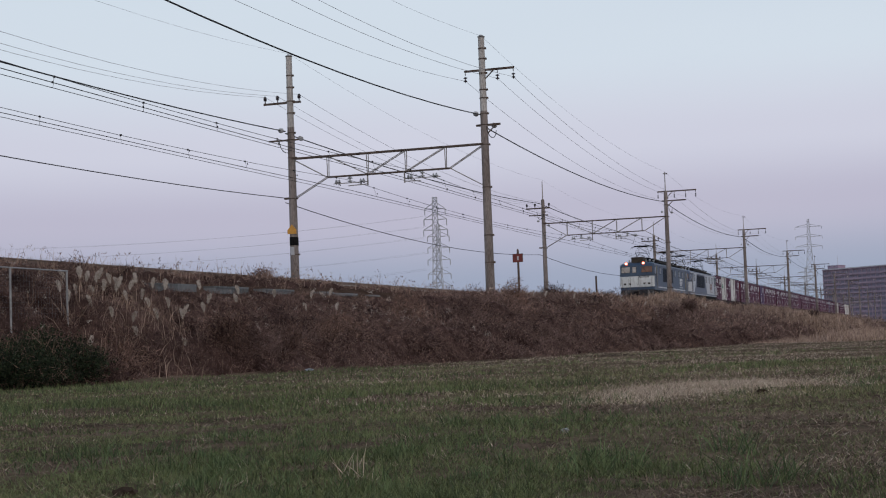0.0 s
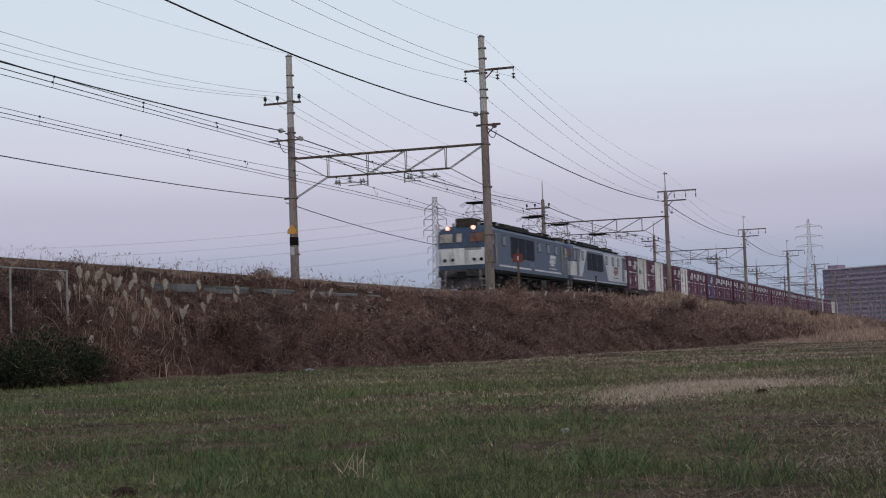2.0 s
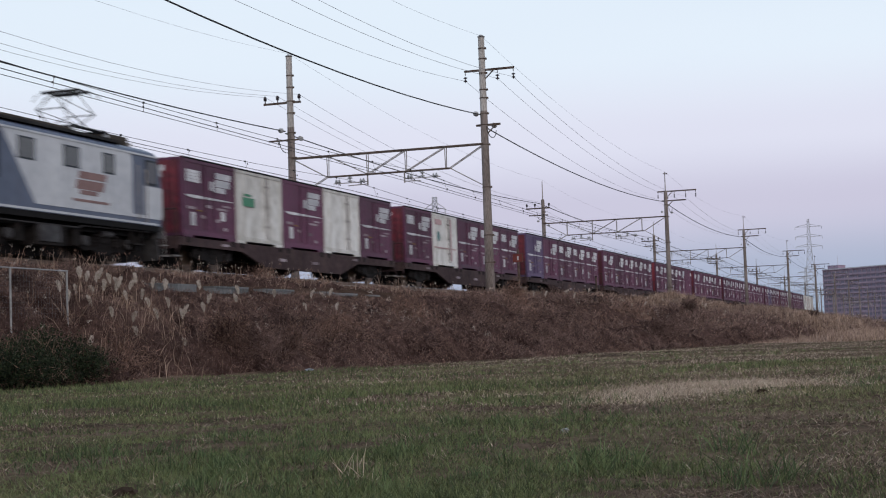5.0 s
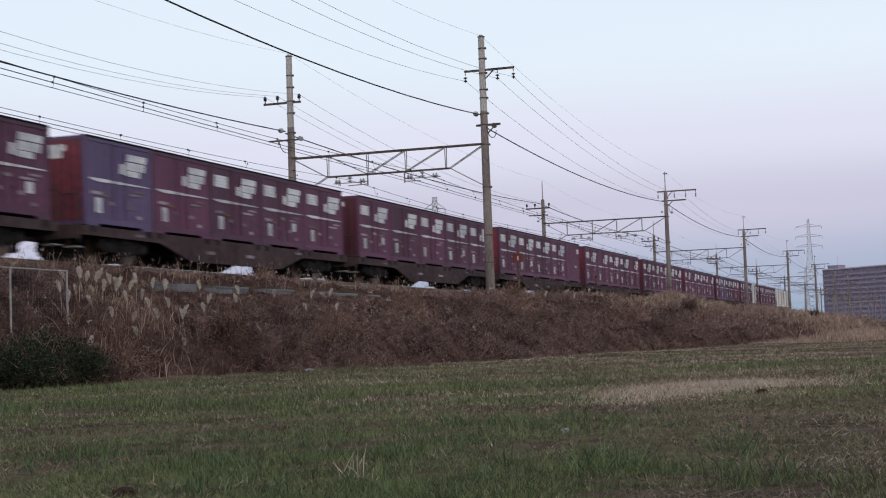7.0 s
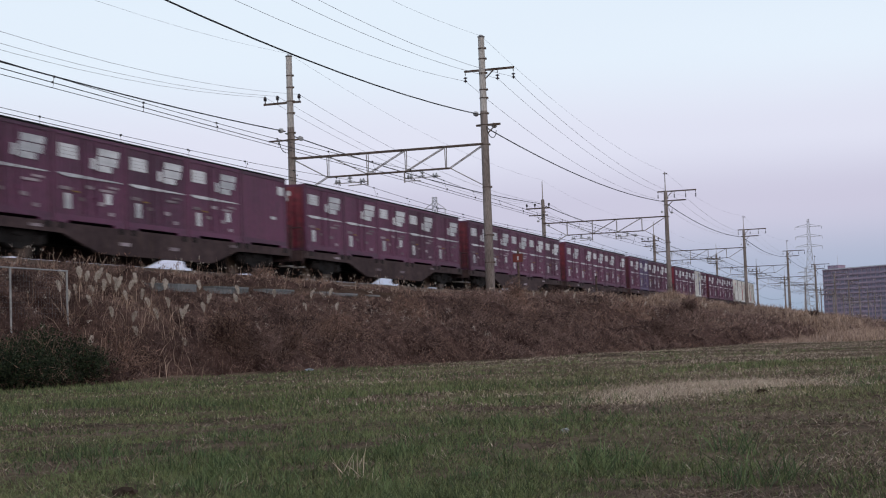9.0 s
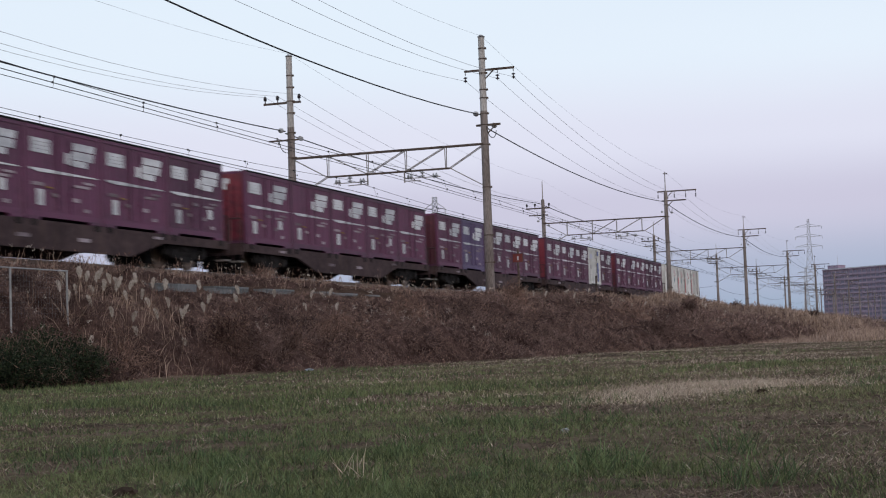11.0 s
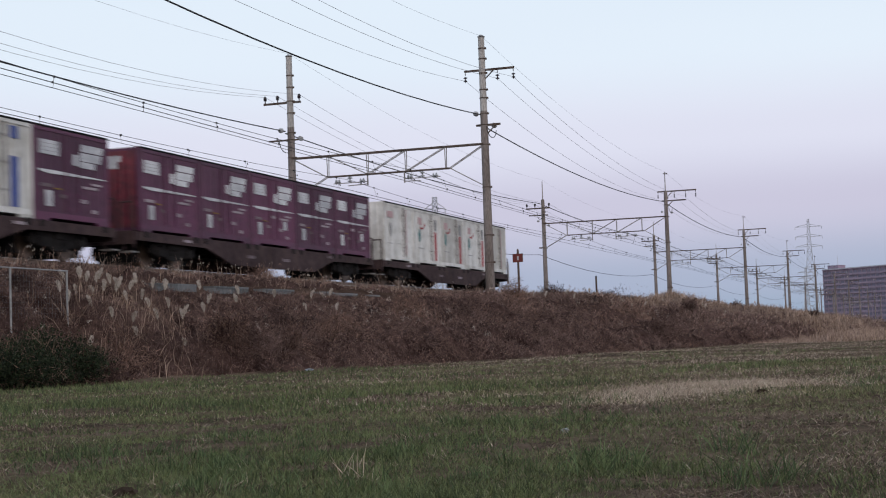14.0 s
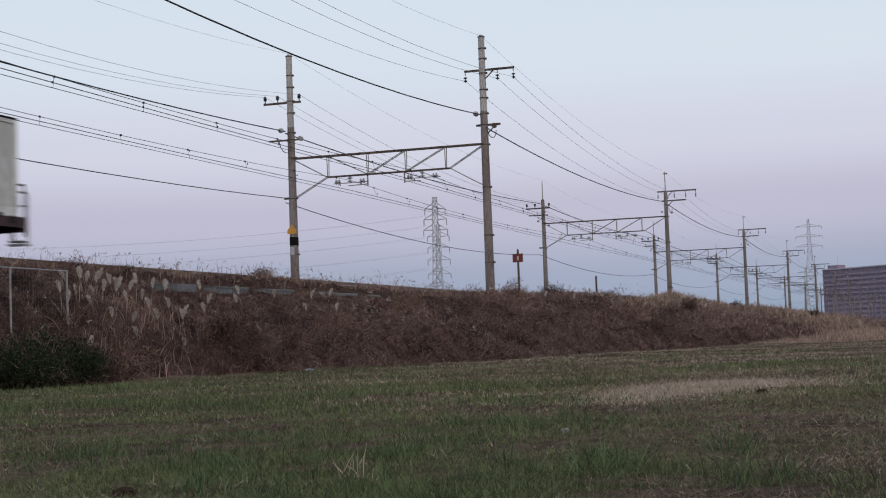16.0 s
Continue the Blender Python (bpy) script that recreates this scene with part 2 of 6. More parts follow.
# ---- overhead line portals ----
POLE_NEAR, POLE_FAR, PORTAL_X, SPAN = 20.2, 30.3, 68.2, 50.1
BEAM_Z = 10.02


def insulator_pin(s, p, h=0.32, r=0.085):
    s.lathe(p, (0, 0, 1), [(0, 0.03), (h * 0.35, 0.035), (h * 0.4, r), (h * 0.55, r * 0.5), (h * 0.62, r), (h * 0.9, r * 0.6), (h, 0.03)], 8)


def insulator_disc(s, c, axis, count=2, r=0.125):
    prof = [(-0.05, 0.02)]
    for i in range(count):
        o = i * 0.15
        prof += [(o, 0.03), (o + 0.02, r), (o + 0.06, r * 0.8), (o + 0.09, 0.03)]
    s.lathe(c, axis, prof, 10)


def build_pole(parent, y, top, r0, bands, tall):
    joint = 11.6 if tall else top
    rj = r0 * (1 - 0.32 * (joint - 2.3) / (top - 2.3))
    pole = part("pole", Shape().rod((0, y, 2.3), (0, y, joint), r0, rj, n=14), M_POLE_OLD, parent, "weathered brown stained concrete pole")
    if tall:
        part("upper_pole", Shape().rod((0, y, joint), (0, y, top), rj - 0.008, r0 * 0.66, n=14), M_CONCRETE, pole, "paler grey upper length of the pole")
    for z in bands:
        b = Shape()
        k = r0 * (1 - 0.32 * (z - 2.3) / (top - 2.3)) + 0.012
        b.lathe((0, y, z), (0, 0, 1), [(0, k), (0.05, k)], 12)
        b.box(-0.05, 0.05, y - k - 0.06, y - k + 0.02, z - 0.02, z + 0.07)
        part("clamp_band", b, M_RUSTSTEEL, pole, "rusty steel clamp")
    if not tall:
        part("lightning_rod", Shape().rod((0, y, top), (0, y, top + 1.5), 0.045, 0.03), M_STEEL, pole)
    else:
        part("pole_cap", Shape().lathe((0, y, top), (0, 0, 1), [(0, 0.15), (0.05, 0.19), (0.12, 0.1)], 10).box(-0.1, 0.25, y - 0.04, y + 0.04, top + 0.06, top + 0.14), M_STEEL, pole)
    return pole


def build_portal(tall):
    """One portal of two poles and a truss beam; its base lies under the beam's middle."""
    name = "overhead_line_portal"
    t = thing(name, "concrete pole portal with rusty steel truss carrying overhead wires", "railway portal", "overhead line portals")
    near_top, far_top = (15.15, 15.16) if tall else (12.05, 12.0)
    r0 = 0.23 if tall else 0.205
    near = build_pole(t, POLE_NEAR, near_top, r0, [4.3, 7.9, 9.95, 10.9, 11.45, 13.4] + ([5.6, 12.2, 12.6, 14.1, 14.6] if tall else []), tall)
    far = build_pole(t, POLE_FAR, far_top, r0, [5.2, 8.0, 10.05, 10.95, 11.3] + ([12.9, 12.3, 13.6, 14.2] if tall else []), tall)
    # truss beam: two chords, posts and diagonals
    ys = [POLE_NEAR, 22.2, 24.25, 26.25, 28.35, POLE_FAR]
    for zc, a, b, nm in ((BEAM_Z, POLE_NEAR, POLE_FAR, "top_chord"), (8.97, 22.0, 28.4, "bottom_chord")):
        c = Shape()
        for dx in (-0.15, 0.15):
            c.bar((dx, a, zc), (dx, b, zc), 0.055, 0.075 if nm == "top_chord" else 0.055)
        part(nm, c, M_RUSTSTEEL, t)
    for y in ys[1:-1]:
        yb = min(max(y, 22.0), 28.4)
        p = Shape()
        for dx in (-0.14, 0.14):
            p.bar((dx, y, BEAM_Z), (dx * 0.6, yb, 8.97), 0.036, 0.036)
        part("truss_post", p, M_STEEL, t)
    for (ya, za), (yb, zb) in [((POLE_FAR, BEAM_Z), (28.4, 8.97)), ((28.35, BEAM_Z), (26.25, 8.97)), ((24.25, BEAM_Z), (26.25, 8.97)),
                               ((22.2, BEAM_Z), (24.25, 8.97)), ((POLE_NEAR, BEAM_Z), (22.0, 8.97)),
                               ((22.0, 8.97), (POLE_NEAR, 7.95)), ((28.4, 8.97), (POLE_FAR, 7.95))]:
        p = Shape()
        for dx in (-0.10, 0.10):
            p.bar((dx, ya, za), (dx, yb, zb), 0.036, 0.036)
        part("truss_brace", p, M_STEEL, t)
    # cross-arms
    arms = ([(18.62, 21.1, 13.58), (19.4, 20.6, 10.92)] if tall else [(17.75, 20.85, 12.0), (18.6, 20.5, 11.25)])
    for a, b, z in arms:
        part("cross_arm", Shape().bar((0, a, z), (0, b, z), 0.09, 0.1).bar((0, POLE_NEAR, z - 0.55), (0, POLE_NEAR - 0.6, z), 0.05, 0.05), M_RUSTSTEEL, t)
    z = arms[0][2]
    for y in ((18.66, 19.45, 21.06) if tall else (17.8, 18.6, 19.5, 20.8)):
        s = Shape().rod((0, y, z - 0.05), (0, y, z - 0.2), 0.02)
        insulator_disc(s, (0, y, z - 0.5), (0, 0, 1), 2, 0.1 if tall else 0.06)
        part("hanging_insulator", s, M_INSULATOR, t)
    fz = 12.92 if tall else 11.35
    part("cross_arm", Shape().bar((0, 29.72, fz - 0.05), (0, 31.74, fz - 0.05), 0.09, 0.1), M_RUSTSTEEL, t)
    for y in (29.80, 30.98, 31.66):
        s = Shape()
        insulator_pin(s, (0, y, fz), 0.36, 0.105)
        part("pin_insulator", s, M_INSULATOR, t, "dark brown pin insulator")
    part("cross_arm", Shape().bar((0, 29.9, fz - 0.62 if not tall else 10.98), (0, 31.5, fz - 0.62 if not tall else 10.98), 0.07, 0.08), M_RUSTSTEEL, t)
    # feeder strain insulators on both poles
    for y, z in ((POLE_NEAR + 0.25, 11.42 if tall else 10.35), (POLE_NEAR - 0.35, 10.95 if tall else 10.35), (30.62, 11.42), (30.0, 11.1)):
        z = z if tall or y < 29 else z - 1.2
        side = -1 if y in (POLE_NEAR + 0.25, 30.62) else 1
        s = Shape()
        insulator_disc(s, (side * 0.40, y, z), (side, 0, -0.06), 2, 0.125 if tall else 0.09)
        s.rod((side * 0.1, y, z), (side * 0.40, y, z), 0.02)
        part("strain_insulator", s, M_INSULATOR_W, t, "pale grey disc insulator")
    loop = Shape().line([(0.8 * math.cos(k), 19.85, 10.75 - 0.45 * math.sin(k)) for k in np.linspace(0, 3.14, 9)], 0.02)
    part("jumper_wire", loop, M_WIRE, t)
    loop = Shape().line([(0.8 * math.cos(k), 30.6, 10.9 - 0.55 * math.sin(k)) for k in np.linspace(0, 3.14, 9)], 0.02)
    part("jumper_wire", loop, M_WIRE, t)
    # drop arms with steady arms for both contact wires
    for yc, s_ in ((TRACK_NEAR, -1), (TRACK_FAR, 1)):
        d = Shape()
        d.bar((0, yc + 1.55 * s_ * -1 * 0.6, 8.97), (0, yc + 1.55 * s_ * -1 * 0.6, 8.42), 0.06, 0.06)
        d.bar((0, yc + 0.93 * -s_, 8.5), (0, yc + 0.1, 8.47), 0.045, 0.045)
        d.bar((0.04, yc - 0.9, 8.62), (0.04, yc + 0.9, 8.62), 0.04, 0.04)
        d.rod((0, yc, 8.97), (0, yc, 8.78), 0.03)
        part("drop_arm", d, M_STEEL, t)
        for c, ax in (((0, yc + 0.55, 8.68), (0, 0.9, 0.1)), ((0, yc - 0.75, 8.68), (0, 0.9, -0.1)), ((0, yc, 8.66), (0, 0, 1))):
            ins = Shape()
            insulator_disc(ins, c, ax, 2, 0.135)
            part("insulator", ins, M_INSULATOR_W, t, "pale grey disc insulator")
    # lower bracket for the cable on the far pole
    part("cable_bracket", Shape().bar((0, POLE_FAR, 8.05), (0, 30.75, 8.05), 0.08, 0.1), M_RUSTSTEEL, t)
    return t


def portal_x(i):
    return PORTAL_X + SPAN * i


def build_portals():
    first = build_portal(True)
    first.location.x = portal_x(0)
    # warning plate and number plate on the first far pole
    far_pole = [c for c in first.children if c.name.startswith("pole")][1]
    tri = Shape().along_x([(30.06, 6.25), (30.54, 6.25), (30.54, 6.45), (30.3, 6.72), (30.06, 6.45)], -0.24, -0.225)
    part("warning_plate", tri, material("plate_yellow", (0.42, 0.20, 0.03), (0.6, 0.3, 0.05), 0.5), far_pole, "yellow triangular warning plate")
    part("number_plate", Shape().along_x([(30.2, 5.2), (30.4, 5.2), (30.4, 5.6), (30.2, 5.6)], -0.245, -0.225), M_MARK, far_pole, "small white plate")
    part("wrap", Shape().lathe((0, 30.3, 5.68), (0, 0, 1), [(0, 0.225), (0.42, 0.222)], 14), M_DARK, far_pole, "black pole wrap")
    rest = build_portal(False)
    rest.location.x = portal_x(1)
    for i in range(2, 11):
        copy_thing(rest, Matrix.Translation((portal_x(i), 0, 0)))
    copy_thing(first, Matrix.Translation((portal_x(-1), 0, 0)))


build_portals()


# ---- wires ----
def sagged(x0, z0, x1, z1, y, sag, n=14, y1=None):
    pts = []
    for i in range(n + 1):
        k = i / n
        pts.append((x0 + (x1 - x0) * k, y + ((y if y1 is None else y1) - y) * k, z0 + (z1 - z0) * k - 4 * sag * k * (1 - k)))
    return pts


def spans(name, label, y, sag_first, sag, ends, r, mat):
    """A wire from portal to portal; ends: heights at the two sides of the first portal, then of the later ones."""
    s = Shape()
    left, right, later = ends
    for i in range(-1, 11):
        z0, z1 = (left if i == -1 else right if i == 0 else later), (left if i == -1 else later)
        s.line(sagged(portal_x(i), z0, portal_x(i + 1), z1, y, sag_first if i == -1 else sag), r)
    s.line(sagged(portal_x(-2), left, portal_x(-1), left, y, sag_first), r)
    return tagged(part(name, s, mat), label, "overhead wire", "overhead wires")


def build_wires():
    ks = range(-1, 11)
    for yc, dz in ((TRACK_NEAR, 0.04), (TRACK_FAR, -0.09)):
        s = Shape()
        for i in ks:
            x0, x1 = portal_x(i), portal_x(i + 1)
            s.line([(x0, yc + (0.2 if i % 2 else -0.2), 8.13 + dz), (x1, yc + (-0.2 if i % 2 else 0.2), 8.13 + dz)], 0.011)
            s.line(sagged(x0, 8.34 + dz, x1, 8.34 + dz, yc, 0.08), 0.014)
            s.line(sagged(x0, 8.84 + dz, x1, 8.84 + dz, yc, 0.43), 0.011)
        line = tagged(part("catenary", s, M_WIRE), "contact wire with messenger wire above the track", "overhead wire", "overhead wires")
        for i in ks:
            if i > 5:
                break
            for k in range(10):
                q = (k + 0.65) / 10
                x = portal_x(i) + SPAN * q
                zt = 8.84 + dz - 4 * 0.43 * q * (1 - q)
                ys = yc + (0.2 if i % 2 else -0.2) * (1 - 2 * q)
                d = Shape().rod((x, yc, zt), (x, ys, 8.13 + dz), 0.006, n=4)
                d.box(x - 0.025, x + 0.025, yc - 0.025, yc + 0.025, zt - 0.03, zt + 0.035)
                d.box(x - 0.02, x + 0.02, ys - 0.02, ys + 0.02, 8.30, 8.36)
                part("dropper", d, M_WIRE, line)
    # feeders, lower or higher on the shorter poles
    spans("feeder_cable", "thick black feeder cable along the near poles", 20.35, 0.92, 0.62, (11.43, 10.95, 11.2), 0.028, M_WIRE)
    spans("feeder_cable", "black feeder cable along the far poles", 30.6, 0.52, 0.42, (11.43, 11.33, 11.7), 0.030, M_WIRE)
    spans("signal_cable", "black cable low on the far poles", 30.7, 0.46, 0.75, (8.08, 7.85, 7.5), 0.022, M_WIRE)
    for y in (18.66, 19.45, 21.06):
        spans("power_line", "thin grey power line on the near cross-arms", y, 1.25, 0.9, (13.12, 13.12, 11.5), 0.008, M_WIRE_GREY)
    for y in (29.80, 30.98, 31.66):
        spans("power_line", "thin grey power line on the far cross-arms", y, 1.55, 1.0, (13.24, 13.24, 11.65), 0.008, M_WIRE_GREY)
    for y, z in ((POLE_NEAR, 15.25), (POLE_FAR, 15.35)):
        spans("ground_wire", "thin grey ground wire along the pole tops", y, 1.17, 0.8, (z, z, 13.6), 0.005, M_WIRE_GREY)


build_wires()


# ---- the freight train ----
TRAIN = []
# the tail's place along the track, slowing a little
def tail_x(s):
    return 403.44 - 23.685 * s + 0.03223 * s * s


WAGON_PITCH = 20.503


def container_base(name, label, mat_side, mat_end, group, ribs):
    t = thing(name, label, "container", group)
    L, Wd, z0, z1 = 3.715, 2.45, 0.0, 2.5
    s = Shape()
    # shell with pressed side panels
    low = [(-L / 2 + 0.02, -Wd / 2 + 0.03)]
    for x in ribs:
        low += [(x - 0.07, -Wd / 2 + 0.03), (x - 0.05, -Wd / 2 + 0.006), (x + 0.05, -Wd / 2 + 0.006), (x + 0.07, -Wd / 2 + 0.03)]
    low.append((L / 2 - 0.02, -Wd / 2 + 0.03))
    s.prism(low + [(-x, -y) for x, y in low], 0.06, z1 - 0.02)
    part("shell", s, mat_side, t)
    fr = Shape()
    for sx in (-1, 1):
        for sy in (-1, 1):
            fr.box(sx * L / 2 - (0.12 if sx > 0 else 0), sx * L / 2 + (0.12 if sx < 0 else 0), sy * Wd / 2 - (0.12 if sy > 0 else 0), sy * Wd / 2 + (0.12 if sy < 0 else 0), 0, z1, 0.02)
    for sy in (-1, 1):
        fr.box(-L / 2 + 0.12, L / 2 - 0.12, sy * Wd / 2 - (0.1 if sy > 0 else 0), sy * Wd / 2 + (0.1 if sy < 0 else 0), z1 - 0.14, z1 - 0.003)
        fr.box(-L / 2 + 0.12, L / 2 - 0.12, sy * Wd / 2 - (0.1 if sy > 0 else 0), sy * Wd / 2 + (0.1 if sy < 0 else 0), 0.05, 0.2)
    for sx in (-1, 1):
        for z in (0.02, z1 - 0.1):
            fr.box(min(sx * L / 2, sx * (L / 2 - 0.1)), max(sx * L / 2, sx * (L / 2 - 0.1)), -Wd / 2 + 0.1, Wd / 2 - 0.1, z, z + 0.09)
    part("frame", fr, mat_side, t)
    for sy in (-1, 1):
        y = sy * Wd / 2
        part("roof_edge", Shape().box(-L / 2, L / 2, min(y, y + sy * 0.008), max(y, y + sy * 0.008), z1 - 0.045, z1 + 0.012), M_DARK, t, "dark roof edge")
    for sx in (-1, 1):
        ring = [(sx * (L / 2 - 0.05), Wd / 2 - 0.11), (sx * (L / 2 - 0.05), -Wd / 2 + 0.11), (sx * (L / 2 - 0.012), -Wd / 2 + 0.11)]
        for k in range(-3, 4):
            ring += [(sx * (L / 2 - 0.012), k * 0.29 - 0.06), (sx * (L / 2 + 0.004), k * 0.29 - 0.04), (sx * (L / 2 + 0.004), k * 0.29 + 0.04), (sx * (L / 2 - 0.012), k * 0.29 + 0.06)]
        e = Shape().prism(ring + [(sx * (L / 2 - 0.012), Wd / 2 - 0.11)], 0.1, z1 - 0.1)
        part("end_wall", e, mat_end, t)
    for sx in (-1, 1):
        for sy in (-1, 1):
            x, y = sx * (L / 2 - 0.35), sy * (Wd / 2 - 0.04)
            part("foot", Shape().along_y([(x - 0.34, 0.06), (x - 0.24, -0.11), (x + 0.24, -0.11), (x + 0.34, 0.06)], y - 0.05, y + 0.05), mat_side, t)
    return t


def plate(s, x0, x1, z0, z1, y=-1.2285, lean=0.0):
    s.along_y([(x0, z0), (x1, z0), (x1 + lean, z1), (x0 + lean, z1)], y, y + 0.012)


M_YELLOW_DULL = material("dull_yellow", (0.16, 0.10, 0.03), (0.28, 0.18, 0.06), 0.7)


def purple_container(variant):
    mats = {"plain": M_PURPLE, "violet": M_PURPLE_B, "bare": M_PURPLE, "emblem": M_PURPLE, "worn": M_PURPLE, "violet_emblem": M_PURPLE_B}
    label = {"plain": "maroon freight container with white stripe and faded white panels",
             "violet": "faded violet freight container with white stripe and panels",
             "worn": "worn maroon freight container with white stripe and many notices",
             "violet_emblem": "faded violet freight container with white stripe and slanted emblem",
             "emblem": "maroon freight container with white stripe and slanted emblem",
             "bare": "plain dark maroon freight container with few markings"}[variant]
    t = container_base("freight_container", label, mats[variant], M_REDEND, "containers on the train",
                       [-1.55 + k * 0.3875 for k in range(9)])
    if variant == "bare":
        s = Shape()
        plate(s, 1.1, 1.6, 1.85, 2.15)
        part("marking_panel", s, M_MARK, t)
        s = Shape()
        plate(s, 0.5, 0.9, 0.95, 1.05)
        part("number_bar", s, M_MARK, t)
        return t
    s = Shape()
    s.along_y([(-1.64, 1.285), (-1.2, 1.235), (1.66, 1.275), (1.66, 1.30), (-1.0, 1.335), (-1.64, 1.325)], -1.2285, -1.2165)
    part("white_stripe", s, M_MARK, t, "white stripe")
    if "emblem" not in variant:
        s = Shape()
        for k in range(4):
            plate(s, -1.60, -0.66, 1.74 + k * 0.098, 1.830 + k * 0.098)
        plate(s, -1.60, -1.56, 1.74, 2.116)
        part("marking_panel", s, M_MARK, t, "white painted panel")
    s = Shape()
    plate(s, 0.42, 1.50, 1.98, 2.18, lean=0.04)
    plate(s, 0.34, 1.42, 1.72, 1.95, lean=0.04)
    plate(s, 0.0, 0.36, 1.56, 1.86, lean=0.03)
    plate(s, 0.36, 1.10, 1.53, 1.70, lean=0.03)
    part("emblem_panel", s, M_MARK, t, "white slanted emblem blocks")
    s = Shape()
    plate(s, 0.50, 1.25, 0.96, 1.03)
    plate(s, 0.95, 1.45, 1.08, 1.14)
    part("number_bar", s, M_FAINT, t)
    s = Shape()
    plate(s, -1.32, -1.02, 0.36, 0.78)
    part("notice_panel", s, M_MARK, t)
    s = Shape()
    plate(s, -1.55, -0.98, 0.87, 0.96)
    part("notice_bar", s, M_FAINT, t)
    for box in ((0.40, 0.70, 0.55, 0.66), (-0.62, -0.30, 0.62, 0.72), (0.95, 1.20, 0.30, 0.40)):
        s = Shape()
        plate(s, *box)
        part("small_notice", s, M_FAINT, t)
    s = Shape()
    s.box(-0.9, -0.62, -1.25, -1.222, 0.83, 0.87)
    part("door_handle", s, M_YELLOW_DULL, t, "dull yellow handle")
    if variant == "worn":
        s = Shape()
        plate(s, 0.75, 1.05, 0.62, 0.92)
        part("notice_panel", s, M_MARK, t)
        s = Shape()
        plate(s, -0.25, 0.1, 0.98, 1.08)
        part("notice_bar", s, M_FAINT, t)
    for k in range(2):
        x = -0.35 + k * 0.62
        s = Shape().rod((x, -1.245, 0.25), (x, -1.245, 2.35), 0.018)
        s.box(x - 0.05, x + 0.05, -1.26, -1.22, 0.7, 0.78)
        part("door_bar", s, mats[variant], t)
    for sx in (-1, 1):
        x0, x1 = min(sx * 1.862, sx * 1.871), max(sx * 1.862, sx * 1.871)
        em = Shape().add([(x, y, z) for x in (x0, x1) for y, z in ((-0.5, 1.88), (0.7, 1.88), (0.7, 2.08), (0.15, 2.08), (0.15, 2.26), (-0.62, 2.26), (-0.62, 2.08), (-0.5, 2.08))],
                         [(0, 1, 2, 3, 4, 5, 6, 7), (8, 9, 10, 11, 12, 13, 14, 15)] + [(k, (k + 1) % 8, 8 + (k + 1) % 8, 8 + k) for k in range(8)])
        part("end_emblem", em, M_MARK, t, "white emblem blocks on the end wall")
    return t


M_TINT = {"lilac": material("paint_lilac", (0.36, 0.37, 0.50), (0.48, 0.48, 0.60), 0.6),
          "pink": material("paint_pink", (0.40, 0.25, 0.27), (0.52, 0.36, 0.37), 0.6),
          "green": material("paint_green", (0.03, 0.16, 0.09), (0.06, 0.24, 0.14), 0.6),
          "red": material("paint_red", (0.27, 0.035, 0.042), (0.42, 0.07, 0.075), 0.6),
          "blue": material("paint_blue", (0.03, 0.05, 0.20), (0.05, 0.08, 0.30), 0.6),
          "teal": material("paint_teal", (0.05, 0.14, 0.15), (0.10, 0.22, 0.23), 0.6),
          "grey": material("paint_grey", (0.16, 0.16, 0.17), (0.26, 0.26, 0.27), 0.6)}


